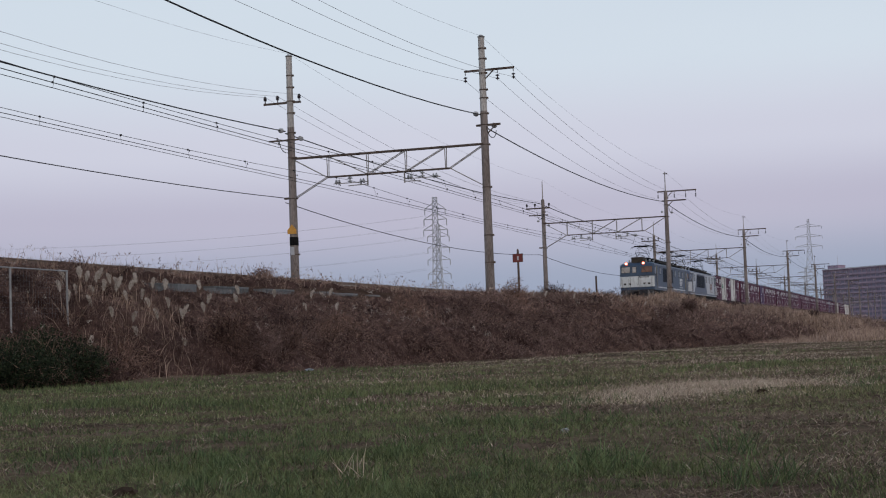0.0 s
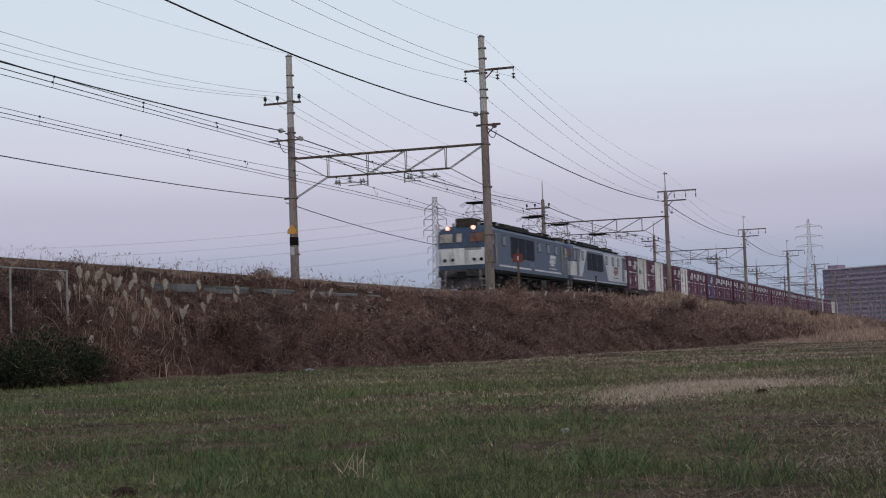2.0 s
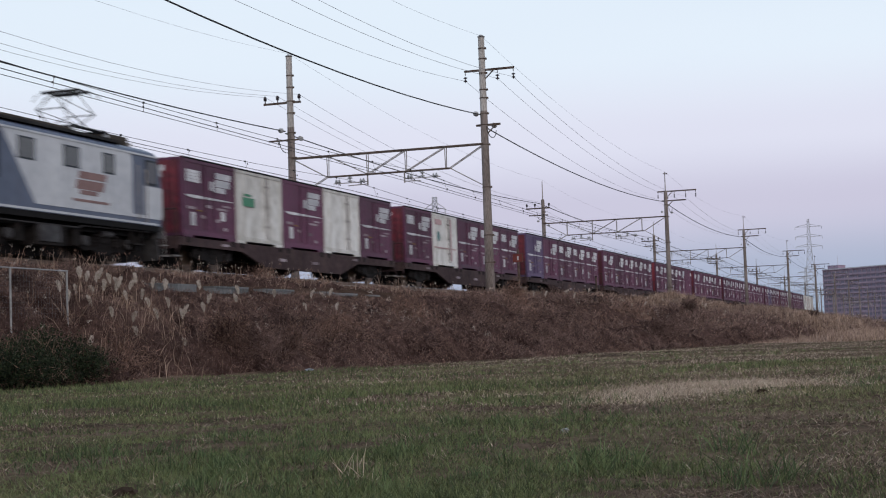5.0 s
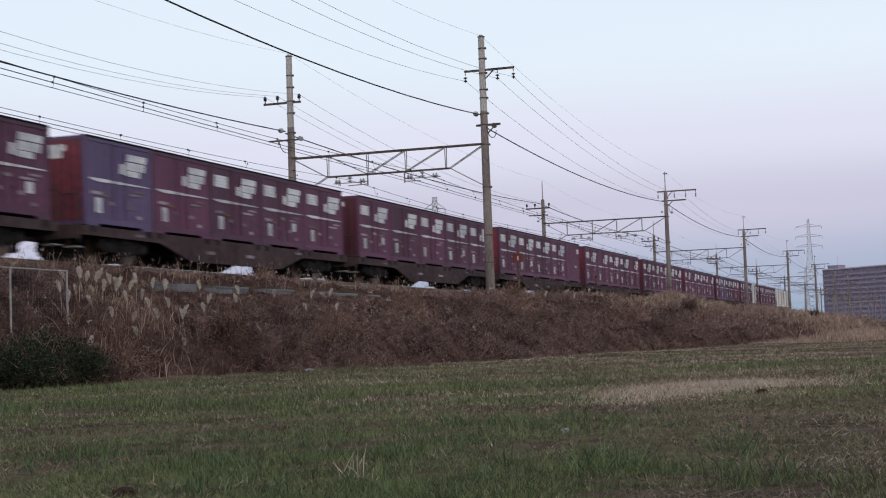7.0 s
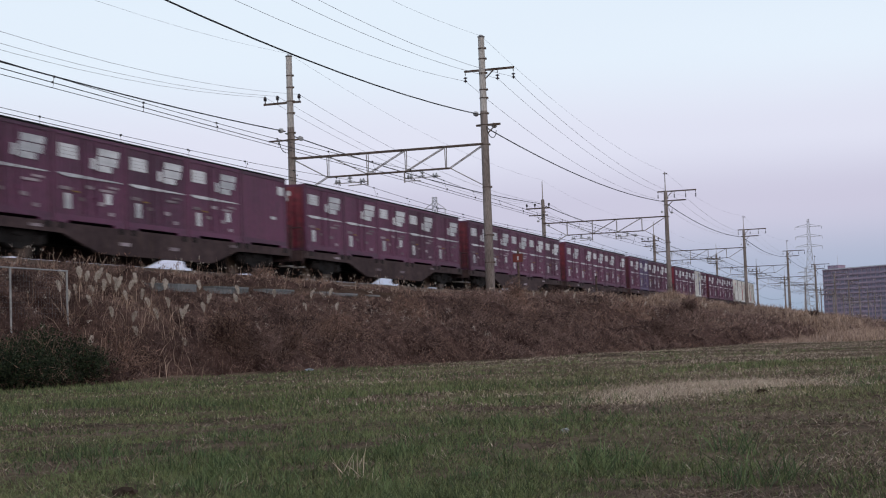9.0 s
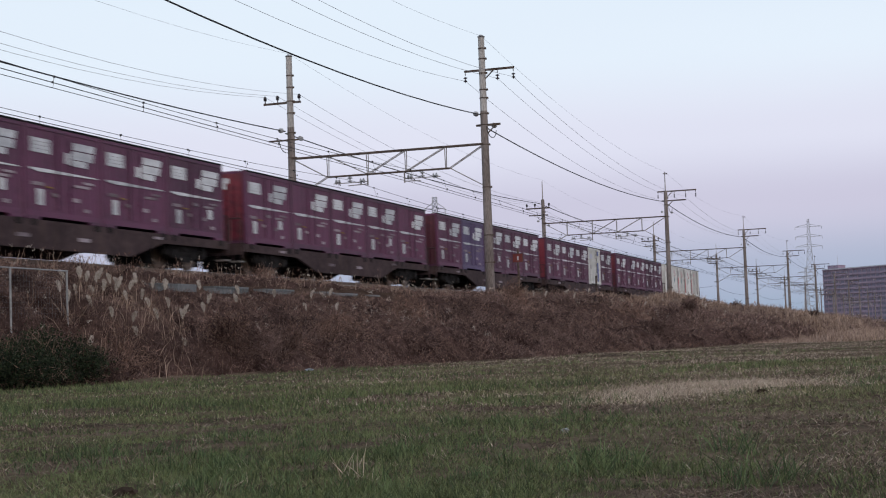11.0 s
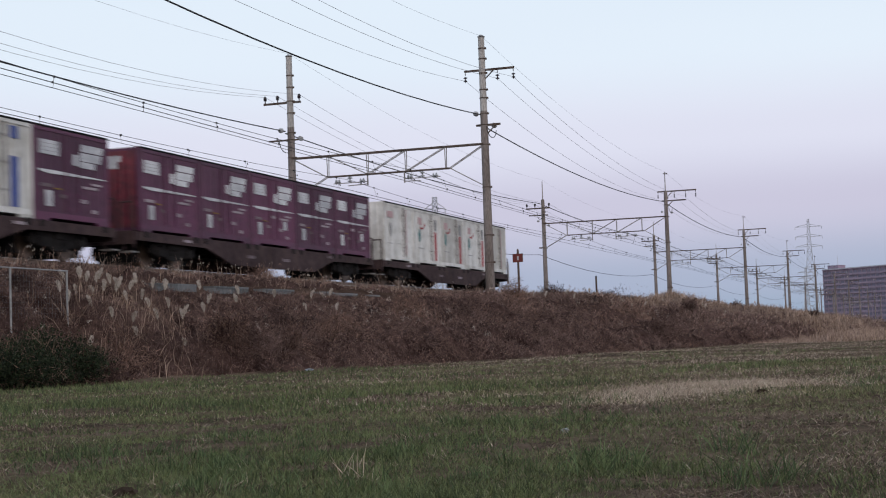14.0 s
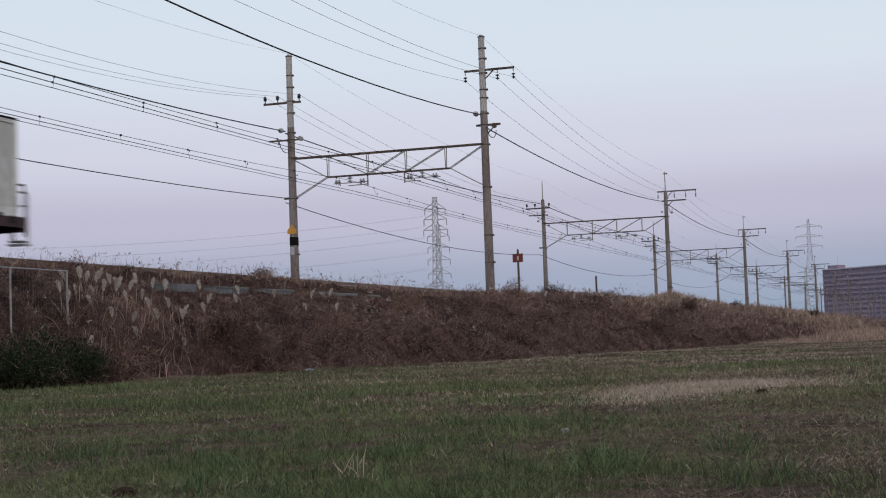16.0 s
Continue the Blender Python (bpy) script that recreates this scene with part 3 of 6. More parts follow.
def white_container(variant):
    label = {"fridge_plain": "grimy cream refrigerated container with faded oval emblem", "fridge": "grimy cream refrigerated container with red vertical stripe and emblem",
             "green": "white container with a green painted block", "teal": "white container with pink stripes and teal dot",
             "blue": "white container with a blue vertical stripe", "blank": "plain off-white freight container"}[variant]
    t = container_base("refrigerated_container" if variant.startswith("fridge") else "freight_container", label, M_WHITEBOX, M_WHITEBOX, "containers on the train", (-1.2, 0.35, 0.95))
    for x in (0.42, 0.66):
        s = Shape()
        s.rod((x, -1.245, 0.2), (x, -1.245, 2.38), 0.016)
        for z in (0.6, 1.3, 2.0):
            s.box(x - 0.06, x + 0.06, -1.255, -1.22, z, z + 0.06)
        part("door_bar", s, M_STEEL, t)
    if variant == "fridge_plain":
        s = Shape()
        plate(s, 0.86, 0.94, 0.3, 2.3)
        part("pink_line", s, M_TINT["pink"], t)
        s = Shape()
        s.along_y([(-1.1 + 0.14 * math.cos(a), 1.34 + 0.3 * math.sin(a)) for a in np.linspace(0, 6.28, 12, endpoint=False)], -1.23, -1.218)
        part("round_emblem", s, M_TINT["grey"], t, "faded grey oval emblem")
        s = Shape()
        plate(s, -1.45, -0.75, 1.85, 2.12)
        part("pink_label", s, M_TINT["pink"], t)
        s = Shape()
        plate(s, -1.4, -0.9, 0.72, 0.75)
        plate(s, -0.2, 0.1, 0.74, 0.77)
        part("number_bar", s, M_TINT["grey"], t)
    if variant == "fridge":
        s = Shape()
        s.along_y([(-0.75 + 0.42 * math.cos(a), 1.80 + 0.22 * math.sin(a)) for a in np.linspace(-2.2, 0.4, 9)] + [(-0.75 + 0.36 * math.cos(a), 1.80 + 0.15 * math.sin(a)) for a in np.linspace(0.4, -2.2, 9)], -1.232, -1.218)
        part("curved_emblem", s, M_TINT["red"], t, "dull red curved emblem")
        s = Shape()
        plate(s, -1.25, -0.75, 1.78, 2.1)
        part("pink_label", s, M_TINT["pink"], t)
        s = Shape()
        plate(s, 1.02, 1.32, 0.22, 1.55)
        part("red_stripe", s, M_TINT["red"], t, "dull red stripe")
        s = Shape()
        plate(s, 1.04, 1.32, 1.62, 2.12)
        part("grey_label", s, M_TINT["grey"], t)
        s = Shape()
        s.along_y([(-1.1 + 0.16 * math.cos(a), 1.28 + 0.3 * math.sin(a)) for a in np.linspace(0, 6.28, 12, endpoint=False)], -1.23, -1.218)
        part("round_emblem", s, M_TINT["teal"], t, "faded teal oval emblem")
        s = Shape()
        plate(s, -1.3, -0.6, 0.70, 0.73)
        part("number_bar", s, M_TINT["grey"], t)
    elif variant == "green":
        s = Shape()
        plate(s, -1.35, -0.45, 1.25, 1.55)
        plate(s, -1.25, -0.7, 1.6, 1.68)
        part("green_block", s, M_TINT["green"], t)
    elif variant == "teal":
        s = Shape()
        plate(s, -1.45, -0.5, 1.95, 2.2)
        plate(s, 0.78, 0.98, 0.3, 2.3)
        plate(s, -1.6, 1.6, 0.84, 0.9)
        part("pink_stripe", s, M_TINT["pink"], t)
        s = Shape()
        s.along_y([(-1.0 + 0.2 * math.cos(a), 1.4 + 0.24 * math.sin(a)) for a in np.linspace(0, 6.28, 14, endpoint=False)], -1.235, -1.218)
        part("round_emblem", s, M_TINT["teal"], t)
    elif variant == "blue":
        s = Shape()
        plate(s, 0.88, 1.22, 0.22, 1.52)
        part("blue_stripe", s, M_TINT["blue"], t)
        s = Shape()
        plate(s, 0.88, 1.22, 1.98, 2.3)
        part("blue_block", s, M_TINT["blue"], t)
        s = Shape()
        plate(s, -1.3, -0.7, 1.72, 2.05)
        part("lilac_label", s, M_TINT["lilac"], t)
        s = Shape()
        plate(s, -1.25, -0.95, 1.05, 1.3)
        part("grey_label", s, M_TINT["grey"], t)
    return t


def build_bogie(parent, x, base=1.9, r=0.43, label=""):
    s = Shape()
    for sy in (-1, 1):
        y = sy * 0.98
        s.along_y([(x - 1.35, 0.42), (x - 1.0, 0.30), (x - 0.55, 0.34), (x - 0.35, 0.22), (x + 0.35, 0.22), (x + 0.55, 0.34), (x + 1.0, 0.30), (x + 1.35, 0.42),
                   (x + 1.3, 0.66), (x + 0.5, 0.74), (x - 0.5, 0.74), (x - 1.3, 0.66)], y - 0.07, y + 0.07)
        for sx in (-1, 1):
            s.lathe((x + sx * base / 2, y - 0.16, r), (0, 1, 0), [(0, 0.12), (0.04, 0.16), (0.32, 0.16)], 10)
        for k in (-0.16, 0.16):
            s.rod((x + k, y * 1.04, 0.36), (x + k, y * 1.04, 0.72), 0.07)
    s.box(x - 0.3, x + 0.3, -1.1, 1.1, 0.55, 0.82)
    b2 = part("bogie", s, M_BOGIE_SHADED, parent, "bogie coloured near black for the shade under the train")
    for sx in (-1, 1):
        w = Shape()
        w.rod((x + sx * base / 2, -0.6, r), (x + sx * base / 2, 0.6, r), 0.08, n=8)
        for sy in (-1, 1):
            w.lathe((x + sx * base / 2, sy * 0.56 - 0.06, r), (0, 1, 0), [(0, r), (0.1, r), (0.12, r + 0.02), (0.13, r * 0.4)] if sy < 0 else [(-0.01, r * 0.4), (0, r + 0.02), (0.02, r), (0.12, r)], 18)
        part("wheelset", w, M_RAIL, b2)
    return b2


def build_wagon():
    t = thing("container_wagon", "rust brown flat wagon carrying five containers", "freight wagon", "wagons of the train")
    s = Shape()
    # fish-bellied side sills
    for sy in (-1, 1):
        s.along_y([(-9.6, 0.98), (-9.6, 0.72), (-5.3, 0.70), (-3.4, 0.22), (3.4, 0.22), (5.3, 0.70), (9.6, 0.72), (9.6, 0.98)], sy * 1.2 - 0.05, sy * 1.2 + 0.05)
    part("side_sill", s, M_WAGON, t, "deep rust brown side sill")
    part("deck", Shape().box(-9.65, 9.65, -1.15, 1.15, 0.86, 0.96), M_WAGON, t)
    s = Shape().box(-9.6, 9.6, -0.25, 0.25, 0.5, 0.86)
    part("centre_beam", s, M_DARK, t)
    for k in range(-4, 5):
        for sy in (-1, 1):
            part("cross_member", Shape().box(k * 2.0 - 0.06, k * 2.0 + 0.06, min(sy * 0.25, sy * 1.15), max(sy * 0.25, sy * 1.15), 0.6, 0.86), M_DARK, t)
    for sx in (-1, 1):
        e = Shape().box(sx * 9.7 - 0.06, sx * 9.7 + 0.06, -1.2, 1.2, 0.62, 1.0)
        e.box(sx * 9.78 - 0.1, sx * 9.78 + 0.1, -0.2, 0.2, 0.7, 0.98)
        part("end_sill", e, M_WAGON, t)
        c = Shape().box(min(sx * 9.75, sx * 10.2), max(sx * 9.75, sx * 10.2), -0.12, 0.12, 0.76, 0.98)
        c.box(min(sx * 10.05, sx * 10.2), max(sx * 10.05, sx * 10.2), -0.2, 0.2, 0.72, 1.02)
        part("coupler", c, M_BOGIE_SHADED, t)
        for sy in (-1, 1):
            h = Shape()
            h.line([(sx * 9.72, sy * 0.75, 1.0), (sx * 9.72, sy * 0.75, 1.85), (sx * 9.72, sy * 1.18, 1.85), (sx * 9.72, sy * 1.18, 0.5)], 0.027, 6)
            part("end_step", Shape().box(sx * 9.72 - 0.17, sx * 9.72 + 0.17, sy * 1.0 - 0.2, sy * 1.0 + 0.2, 0.36, 0.40), M_STEEL, t, "worn steel step")
            h.line([(sx * 9.72, sy * 0.85, 0.75), (sx * 9.72, sy * 0.85, 0.38)], 0.02, 6)
            part("hand_rail", h, M_WAGON, t)
        build_bogie(t, sx * 7.1)
    for k in (-6.8, -2.3, 0.6, 4.7):
        s = Shape()
        s.along_y([(k, 0.80), (k + 0.5, 0.80), (k + 0.5, 0.88), (k, 0.88)] if abs(k) > 3.5 else [(k, 0.5), (k + 0.55, 0.5), (k + 0.55, 0.6), (k, 0.6)], -1.262, -1.25)
        part("number_bar", s, M_FAINT, t)
    for k in (-1.6, 1.9):
        part("brake_box", Shape().box(k - 0.5, k + 0.5, -0.9, -0.3, 0.32, 0.88, 0.03), M_DARK, t)
        part("air_tank", Shape().rod((k + 0.9, -0.6, 0.5), (k + 1.8, -0.6, 0.5), 0.17, n=10).box(k + 1.2, k + 1.4, -0.65, -0.55, 0.5, 0.88), M_DARK, t)
    for sx in (-1, 1):
        part("brake_rigging", Shape().box(sx * 7.1 - 1.7, sx * 7.1 + 1.7, -0.6, 0.6, 0.14, 0.84), M_DARK, t)
    for k in range(5):
        xc = (k - 2) * 3.768
        for sx in (-1, 1):
            part("lashing_bracket", Shape().box(xc + sx * 1.55 - 0.1, xc + sx * 1.55 + 0.1, -1.27, -1.2, 0.82, 1.0), M_BOGIE_SHADED, t)
    return t


# what each wagon carries, from the locomotives to the tail
LOADS = ["qgewe", "ptepq", "Vepqp", "qepqp", "pqpqb", "peqpe", "pqppq", "qepqe", "pvqpp", "qppUp", "peqpq", "FfffF"]


# ---- locomotives ----
M_BLUE = material("loco_blue", (0.018, 0.041, 0.086), (0.030, 0.060, 0.118), 0.45, fine=4, broad=0.5, bump=0.03, grime=0.22)
M_SLATE = material("loco_slate", (0.050, 0.068, 0.120), (0.076, 0.096, 0.158), 0.45, fine=4, broad=0.5, bump=0.03, grime=0.22)
M_PALE = material("loco_pale_grey", (0.38, 0.40, 0.45), (0.52, 0.54, 0.58), 0.45, fine=4, broad=0.6, grime=0.2)
M_CREAM = material("loco_cream", (0.50, 0.53, 0.56), (0.68, 0.71, 0.74), 0.5, fine=4, broad=0.6, grime=0.22)
M_COOLER = material("cooler_brown", (0.030, 0.026, 0.023), (0.066, 0.055, 0.047), 0.85, fine=6, broad=0.8, bump=0.2)
M_ROOF = material("loco_roof", (0.014, 0.014, 0.016), (0.040, 0.038, 0.039), 0.85, fine=6, broad=0.8, bump=0.2)
M_LOUVRE = material("louvre_dark", (0.012, 0.015, 0.026), (0.026, 0.031, 0.048), 0.7, fine=9, broad=1.0)
# windscreen glass with reflections in its colour: orange sunset, then pale sky
M_GLASS_SUNSET = material("window_glass_sunset", (0.07, 0.038, 0.030), (0.24, 0.11, 0.07), 0.05, fine=1.5, broad=0.6)
M_GLASS_SKY = material("window_glass_sky", (0.22, 0.20, 0.19), (0.40, 0.37, 0.35), 0.05, fine=2.5, broad=1.2)
M_GLASS_SIDE = material("window_side", (0.06, 0.065, 0.075), (0.11, 0.112, 0.115), 0.3)
M_GLASS_CAB = material("window_cab", (0.015, 0.018, 0.024), (0.03, 0.034, 0.042), 0.15)
M_PLOUGH = material("plough_grey", (0.024, 0.024, 0.028), (0.088, 0.088, 0.096), 0.8, fine=5, broad=1.5, grime=0.25)
M_RUBBER = material("window_rubber", (0.03, 0.035, 0.045), (0.06, 0.07, 0.085), 0.7)
M_YELLOW = material("door_rail_yellow", (0.20, 0.17, 0.10), (0.29, 0.25, 0.15), 0.6)
M_LAMP = glowing("headlight_on", (1.0, 0.56, 0.36), 4.0)
# red emission for the halo seen round a lit headlight
M_LAMP_HALO = glowing("headlight_halo", (1.0, 0.16, 0.08), 1.8)
M_LAMP_OFF = material("headlight_off", (0.25, 0.25, 0.25), (0.4, 0.4, 0.4), 0.2)
M_EMBLEM_RED = material("emblem_brown", (0.16, 0.09, 0.09), (0.24, 0.14, 0.13), 0.6)


def xy_ring(x0, x1, w, z, c=0.12):
    return [(x0 + c, -w, z), (x1 - c, -w, z), (x1, -w + c, z), (x1, w - c, z), (x1 - c, w, z), (x0 + c, w, z), (x0, w - c, z), (x0, -w + c, z)]


def side_plate(x0, x1, z0, z1, y, d=0.012, lean=0.0):
    return Shape().along_y([(x0, z0), (x1, z0), (x1 + lean, z1), (x0 + lean, z1)], min(y, y + d), max(y, y + d))


def end_plate(end, y0, y1, z0, z1, grow=0.0, d=0.014):
    """A thin plate on the cab front, which rakes back above the waist; end: -1 front, 1 rear."""
    def fx(z):
        return 8.70 + 0.05 * min(max((z - 1.16) / 1.16, 0), 1) - (0.23 * (z - 2.32) / 0.88 if z > 2.32 else 0) + grow
    pts = []
    for o in (0.0, d):
        pts += [(end * (fx(z0) + o), y0, z0), (end * (fx(z0) + o), y1, z0), (end * (fx(z1) + o), y1, z1), (end * (fx(z1) + o), y0, z1)]
    return Shape().add(pts, [(0, 1, 2, 3), (4, 5, 6, 7), (0, 1, 5, 4), (1, 2, 6, 5), (2, 3, 7, 6), (3, 0, 4, 7)])


def build_pantograph(t, x):
    p = part("pantograph", Shape().rod((x - 1.0, -0.75, 3.80), (x + 1.0, -0.75, 3.80), 0.035).rod((x - 1.0, 0.75, 3.80), (x + 1.0, 0.75, 3.80), 0.035)
             .rod((x - 0.75, -0.8, 3.82), (x - 0.75, 0.8, 3.82), 0.05).rod((x + 0.75, -0.8, 3.82), (x + 0.75, 0.8, 3.82), 0.05), M_DARK, t, "dark diamond pantograph raised to the wire")
    for sx in (-1, 1):
        for sy in (-1, 1):
            s = Shape()
            insulator_pin(s, (x + sx * 0.9, sy * 0.75, 3.52), 0.28, 0.09)
            part("roof_insulator", s, M_INSULATOR_W, p)
    for sx in (-1, 1):
        knee, top, foot_x = x + sx * 0.80, x + sx * 0.14, x - sx * 0.35
        tubes = [((foot_x, sy * 0.55, 3.85), (knee, sy * 0.45, 4.36), 0.02) for sy in (-1, 1)] + [((knee, sy * 0.45, 4.36), (top, sy * 0.32, 4.86), 0.015) for sy in (-1, 1)]
        tubes += [((knee, -0.45, 4.36), (knee, 0.45, 4.36), 0.016), ((knee, -0.45, 4.36), (top, 0.32, 4.86), 0.010), ((foot_x, -0.55, 3.85), (knee, 0.45, 4.36), 0.010),
                  ((top, -0.33, 4.86), (top, 0.33, 4.86), 0.02)]
        for a, b, r in tubes:
            part("arm_tube", Shape().rod(a, b, r), M_DARK, p)
    for sx in (-1, 1):
        h = Shape().line([(x + sx * 0.24, -0.62, 4.93), (x + sx * 0.24, 0.62, 4.93)], 0.045, 6).line([(x + sx * 0.24, -0.62, 4.93), (x + sx * 0.24, -0.85, 4.84), (x + sx * 0.24, -0.95, 4.7)], 0.014, 5).line([(x + sx * 0.24, 0.62, 4.93), (x + sx * 0.24, 0.85, 4.84), (x + sx * 0.24, 0.95, 4.7)], 0.014, 5)
        h.rod((x + sx * 0.1, -0.3, 4.85), (x + sx * 0.24, -0.3, 4.92), 0.015).rod((x + sx * 0.1, 0.3, 4.85), (x + sx * 0.24, 0.3, 4.92), 0.015)
        part("contact_strip", h, M_DARK, p)


def locomotive(scheme):
    blue = scheme == "blue"
    main = M_BLUE if blue else M_SLATE
    label = ("blue electric locomotive with cream nose band and lit headlights" if blue else
             "slate and pale grey electric locomotive coupled behind another")
    t = thing("electric_locomotive", label, "locomotive", "locomotives of the train")
    Wd = 1.42
    body = Shape().loft([xy_ring(-8.70, 8.70, Wd, 1.16), xy_ring(-8.75, 8.75, Wd, 2.32), xy_ring(-8.52, 8.52, Wd, 3.20),
                         xy_ring(-8.42, 8.42, 1.36, 3.34), xy_ring(-8.25, 8.25, 1.12, 3.46), xy_ring(-8.1, 8.1, 0.6, 3.52)])
    part("body", body, main, t, "deep blue steel body" if blue else "slate blue steel body")
    for sy in (-1, 1):
        part("gutter", Shape().box(-8.4, 8.4, min(sy * 1.42, sy * 1.45), max(sy * 1.42, sy * 1.45), 3.19, 3.245), M_PALE if not blue else M_SLATE, t)
        y, d = sy * Wd, sy * 0.012
        if not blue:
            # pale slanted ends and lower band
            q = Shape().along_y([(-8.60, 1.42), (-6.15, 1.42), (-4.45, 3.19), (-6.25, 3.19), (-6.75, 2.32), (-8.62, 2.32)], min(y, y + d), max(y, y + d))
            part("pale_panel", q, M_PALE, t, "pale grey slanted panel")
            q = Shape().along_y([(2.0, 1.36), (8.60, 1.36), (8.62, 2.32), (7.35, 2.32), (6.85, 3.19), (0.55, 3.19)], min(y, y + d), max(y, y + d))
            part("pale_panel", q, M_PALE, t, "pale grey slanted panel")
            part("side_stripe", side_plate(-8.4, 8.4, 1.18, 1.24, y, d), M_PALE, t)
        else:
            part("side_stripe", side_plate(-6.85, -0.38, 1.36, 1.45, y, d), M_MARK, t, "white stripe")
            part("side_stripe", side_plate(0.42, 6.78, 1.36, 1.45, y, d), M_MARK, t, "white stripe")
            part("side_hatch", side_plate(-0.9, 0.3, 1.5, 1.78, y, d), M_SLATE, t)
        # filter louvres
        for a, b in ((-4.47, -3.12), (-2.95, -1.5), (-1.3, 0.42)):
            lv = part("louvre", side_plate(a, b, 1.9, 3.06, y, sy * 0.02), M_LOUVRE, t, "dark filter louvre")
            for k in range(11):
                z = 1.96 + k * 0.1
                part("slat", Shape().box(a + 0.04, b - 0.04, min(y, y + sy * 0.027), max(y, y + sy * 0.027), z, z + 0.045), M_LOUVRE, lv)
        for a, b in ((-6.14, -5.53), (1.28, 1.95), (3.38, 4.06), (5.36, 5.9)):
            w = part("side_window", side_plate(a - 0.05, b + 0.05, 2.47, 3.06, y, sy * 0.018), M_RUBBER, t)
            part("pane", side_plate(a, b, 2.52, 3.01, y + sy * 0.015, sy * 0.008), M_GLASS_SIDE, w)
        # cab doors with yellow edges, cab side windows
        for e in (-1, 1):
            x = e * 7.25
            part("cab_door", side_plate(x - 0.32, x + 0.32, 1.45, 3.1, y + sy * 0.0, sy * 0.02), main, t)
            part("door_edge", side_plate(x - 0.28, x - 0.06, 1.5, 3.12, y + sy * 0.016, sy * 0.014) if blue else side_plate(x - 0.04, x + 0.04, 1.3, 2.9, y + sy * 0.016, sy * 0.014), M_YELLOW if blue else M_STEEL, t)
            w = part("cab_window", side_plate(e * 8.05 - 0.38, e * 8.05 + 0.34, 2.36, 3.1, y, sy * 0.02), M_RUBBER, t)
            part("pane", side_plate(e * 8.05 - 0.31, e * 8.05 + 0.27, 2.42, 3.04, y + sy * 0.017, sy * 0.008), M_GLASS_CAB, w)
            part("grab_rail", Shape().rod((e * 7.65, y + sy * 0.06, 1.25), (e * 7.65, y + sy * 0.06, 2.8), 0.018).box(e * 7.65 - 0.02, e * 7.65 + 0.02, min(y, y + sy * 0.07), max(y, y + sy * 0.07), 2.75, 2.8)
                 .box(e * 7.65 - 0.02, e * 7.65 + 0.02, min(y, y + sy * 0.07), max(y, y + sy * 0.07), 1.25, 1.3), M_STEEL, t)
            part("step", Shape().box(x - 0.3, x + 0.3, sy * 1.3 - 0.12, sy * 1.3 + 0.12, 0.55, 0.6).box(x - 0.3, x - 0.26, sy * 1.3 - 0.05, sy * 1.3 + 0.05, 0.55, 1.2).box(x + 0.26, x + 0.3, sy * 1.3 - 0.05, sy * 1.3 + 0.05, 0.55, 1.2), M_BOGIE_SHADED, t)
        # emblem blocks and bar
        me = M_MARK if blue else M_EMBLEM_RED
        em = part("emblem", side_plate(4.05, 5.45, 2.22, 2.42, y + sy * 0.01, d, 0.05), me, t, "slanted emblem blocks")
        part("emblem_block", side_plate(3.9, 5.3, 1.92, 2.18, y + sy * 0.01, d, 0.08), me, em)
        part("emblem_block", side_plate(4.1, 5.0, 1.78, 1.90, y + sy * 0.01, d, 0.04), me, em)
        part("emblem_bar", side_plate(3.75, 5.6, 1.58, 1.65, y + sy * 0.01, d), me, em)
        part("side_sill", Shape().box(-8.5, 8.5, sy * 1.36 - 0.05, sy * 1.36 + 0.05, 1.0, 1.17), M_DARK, t)
    # cab fronts
    for e in (-1, 1):
        band = M_CREAM if blue else M_PALE
        part("nose_band", end_plate(e, -1.34, 1.34, 1.42, 2.30), band, t, "cream painted nose band")
        for sy in (-1, 1):
            s = Shape().add([(e * 8.755, sy * 1.30, 1.42), (e * 8.63, sy * 1.428, 1.42), (e * 8.63, sy * 1.428, 2.30), (e * 8.755, sy * 1.30, 2.30),
                             (e * 8.775, sy * 1.30, 1.42), (e * 8.64, sy * 1.44, 1.42), (e * 8.64, sy * 1.44, 2.30), (e * 8.775, sy * 1.30, 2.30)],
                            [(0, 1, 2, 3), (4, 5, 6, 7), (0, 1, 5, 4), (1, 2, 6, 5), (2, 3, 7, 6), (3, 0, 4, 7)])
            part("nose_corner", s, band, t)
        for y0, y1 in ((0.58, 1.26), (-1.27, -0.40), (0.06, 0.36)):
            w = part("windscreen", end_plate(e, y0 - 0.035, y1 + 0.035, 2.585, 3.115, 0.0, 0.02), M_RUBBER, t)
            # sky-coloured panes on the far side, sunset-coloured on the near side
            part("pane", end_plate(e, y0, y1, 2.62, 3.08, 0.018, 0.008), M_GLASS_SKY if y0 > 0 else M_GLASS_SUNSET, w)
            if y1 - y0 > 0.5:
                ym = (y0 + y1) / 2
                part("wiper", Shape().rod((e * 8.74, ym, 2.5), (e * 8.66, ym + 0.25, 2.95), 0.012), M_DARK, w)
        part("gangway_door", end_plate(e, -0.12, 0.52, 1.45, 2.29, 0.012, 0.014), band, t)
        for sy, yl in ((-1, -0.54), (1, 0.88)):
            h = part("headlight", Shape().lathe((e * 8.32, yl, 3.38), (e, 0, 0), [(0, 0.10), (0.06, 0.14), (0.17, 0.14), (0.18, 0.12)], 14), main, t)
            lit = blue and e < 0
            part("lens", Shape().lathe((e * 8.495, yl, 3.38), (e, 0, 0), [(0, 0.085), (0.02, 0.075)], 14), M_LAMP if lit else M_LAMP_OFF, h, "glowing warm headlight lens" if lit else "")
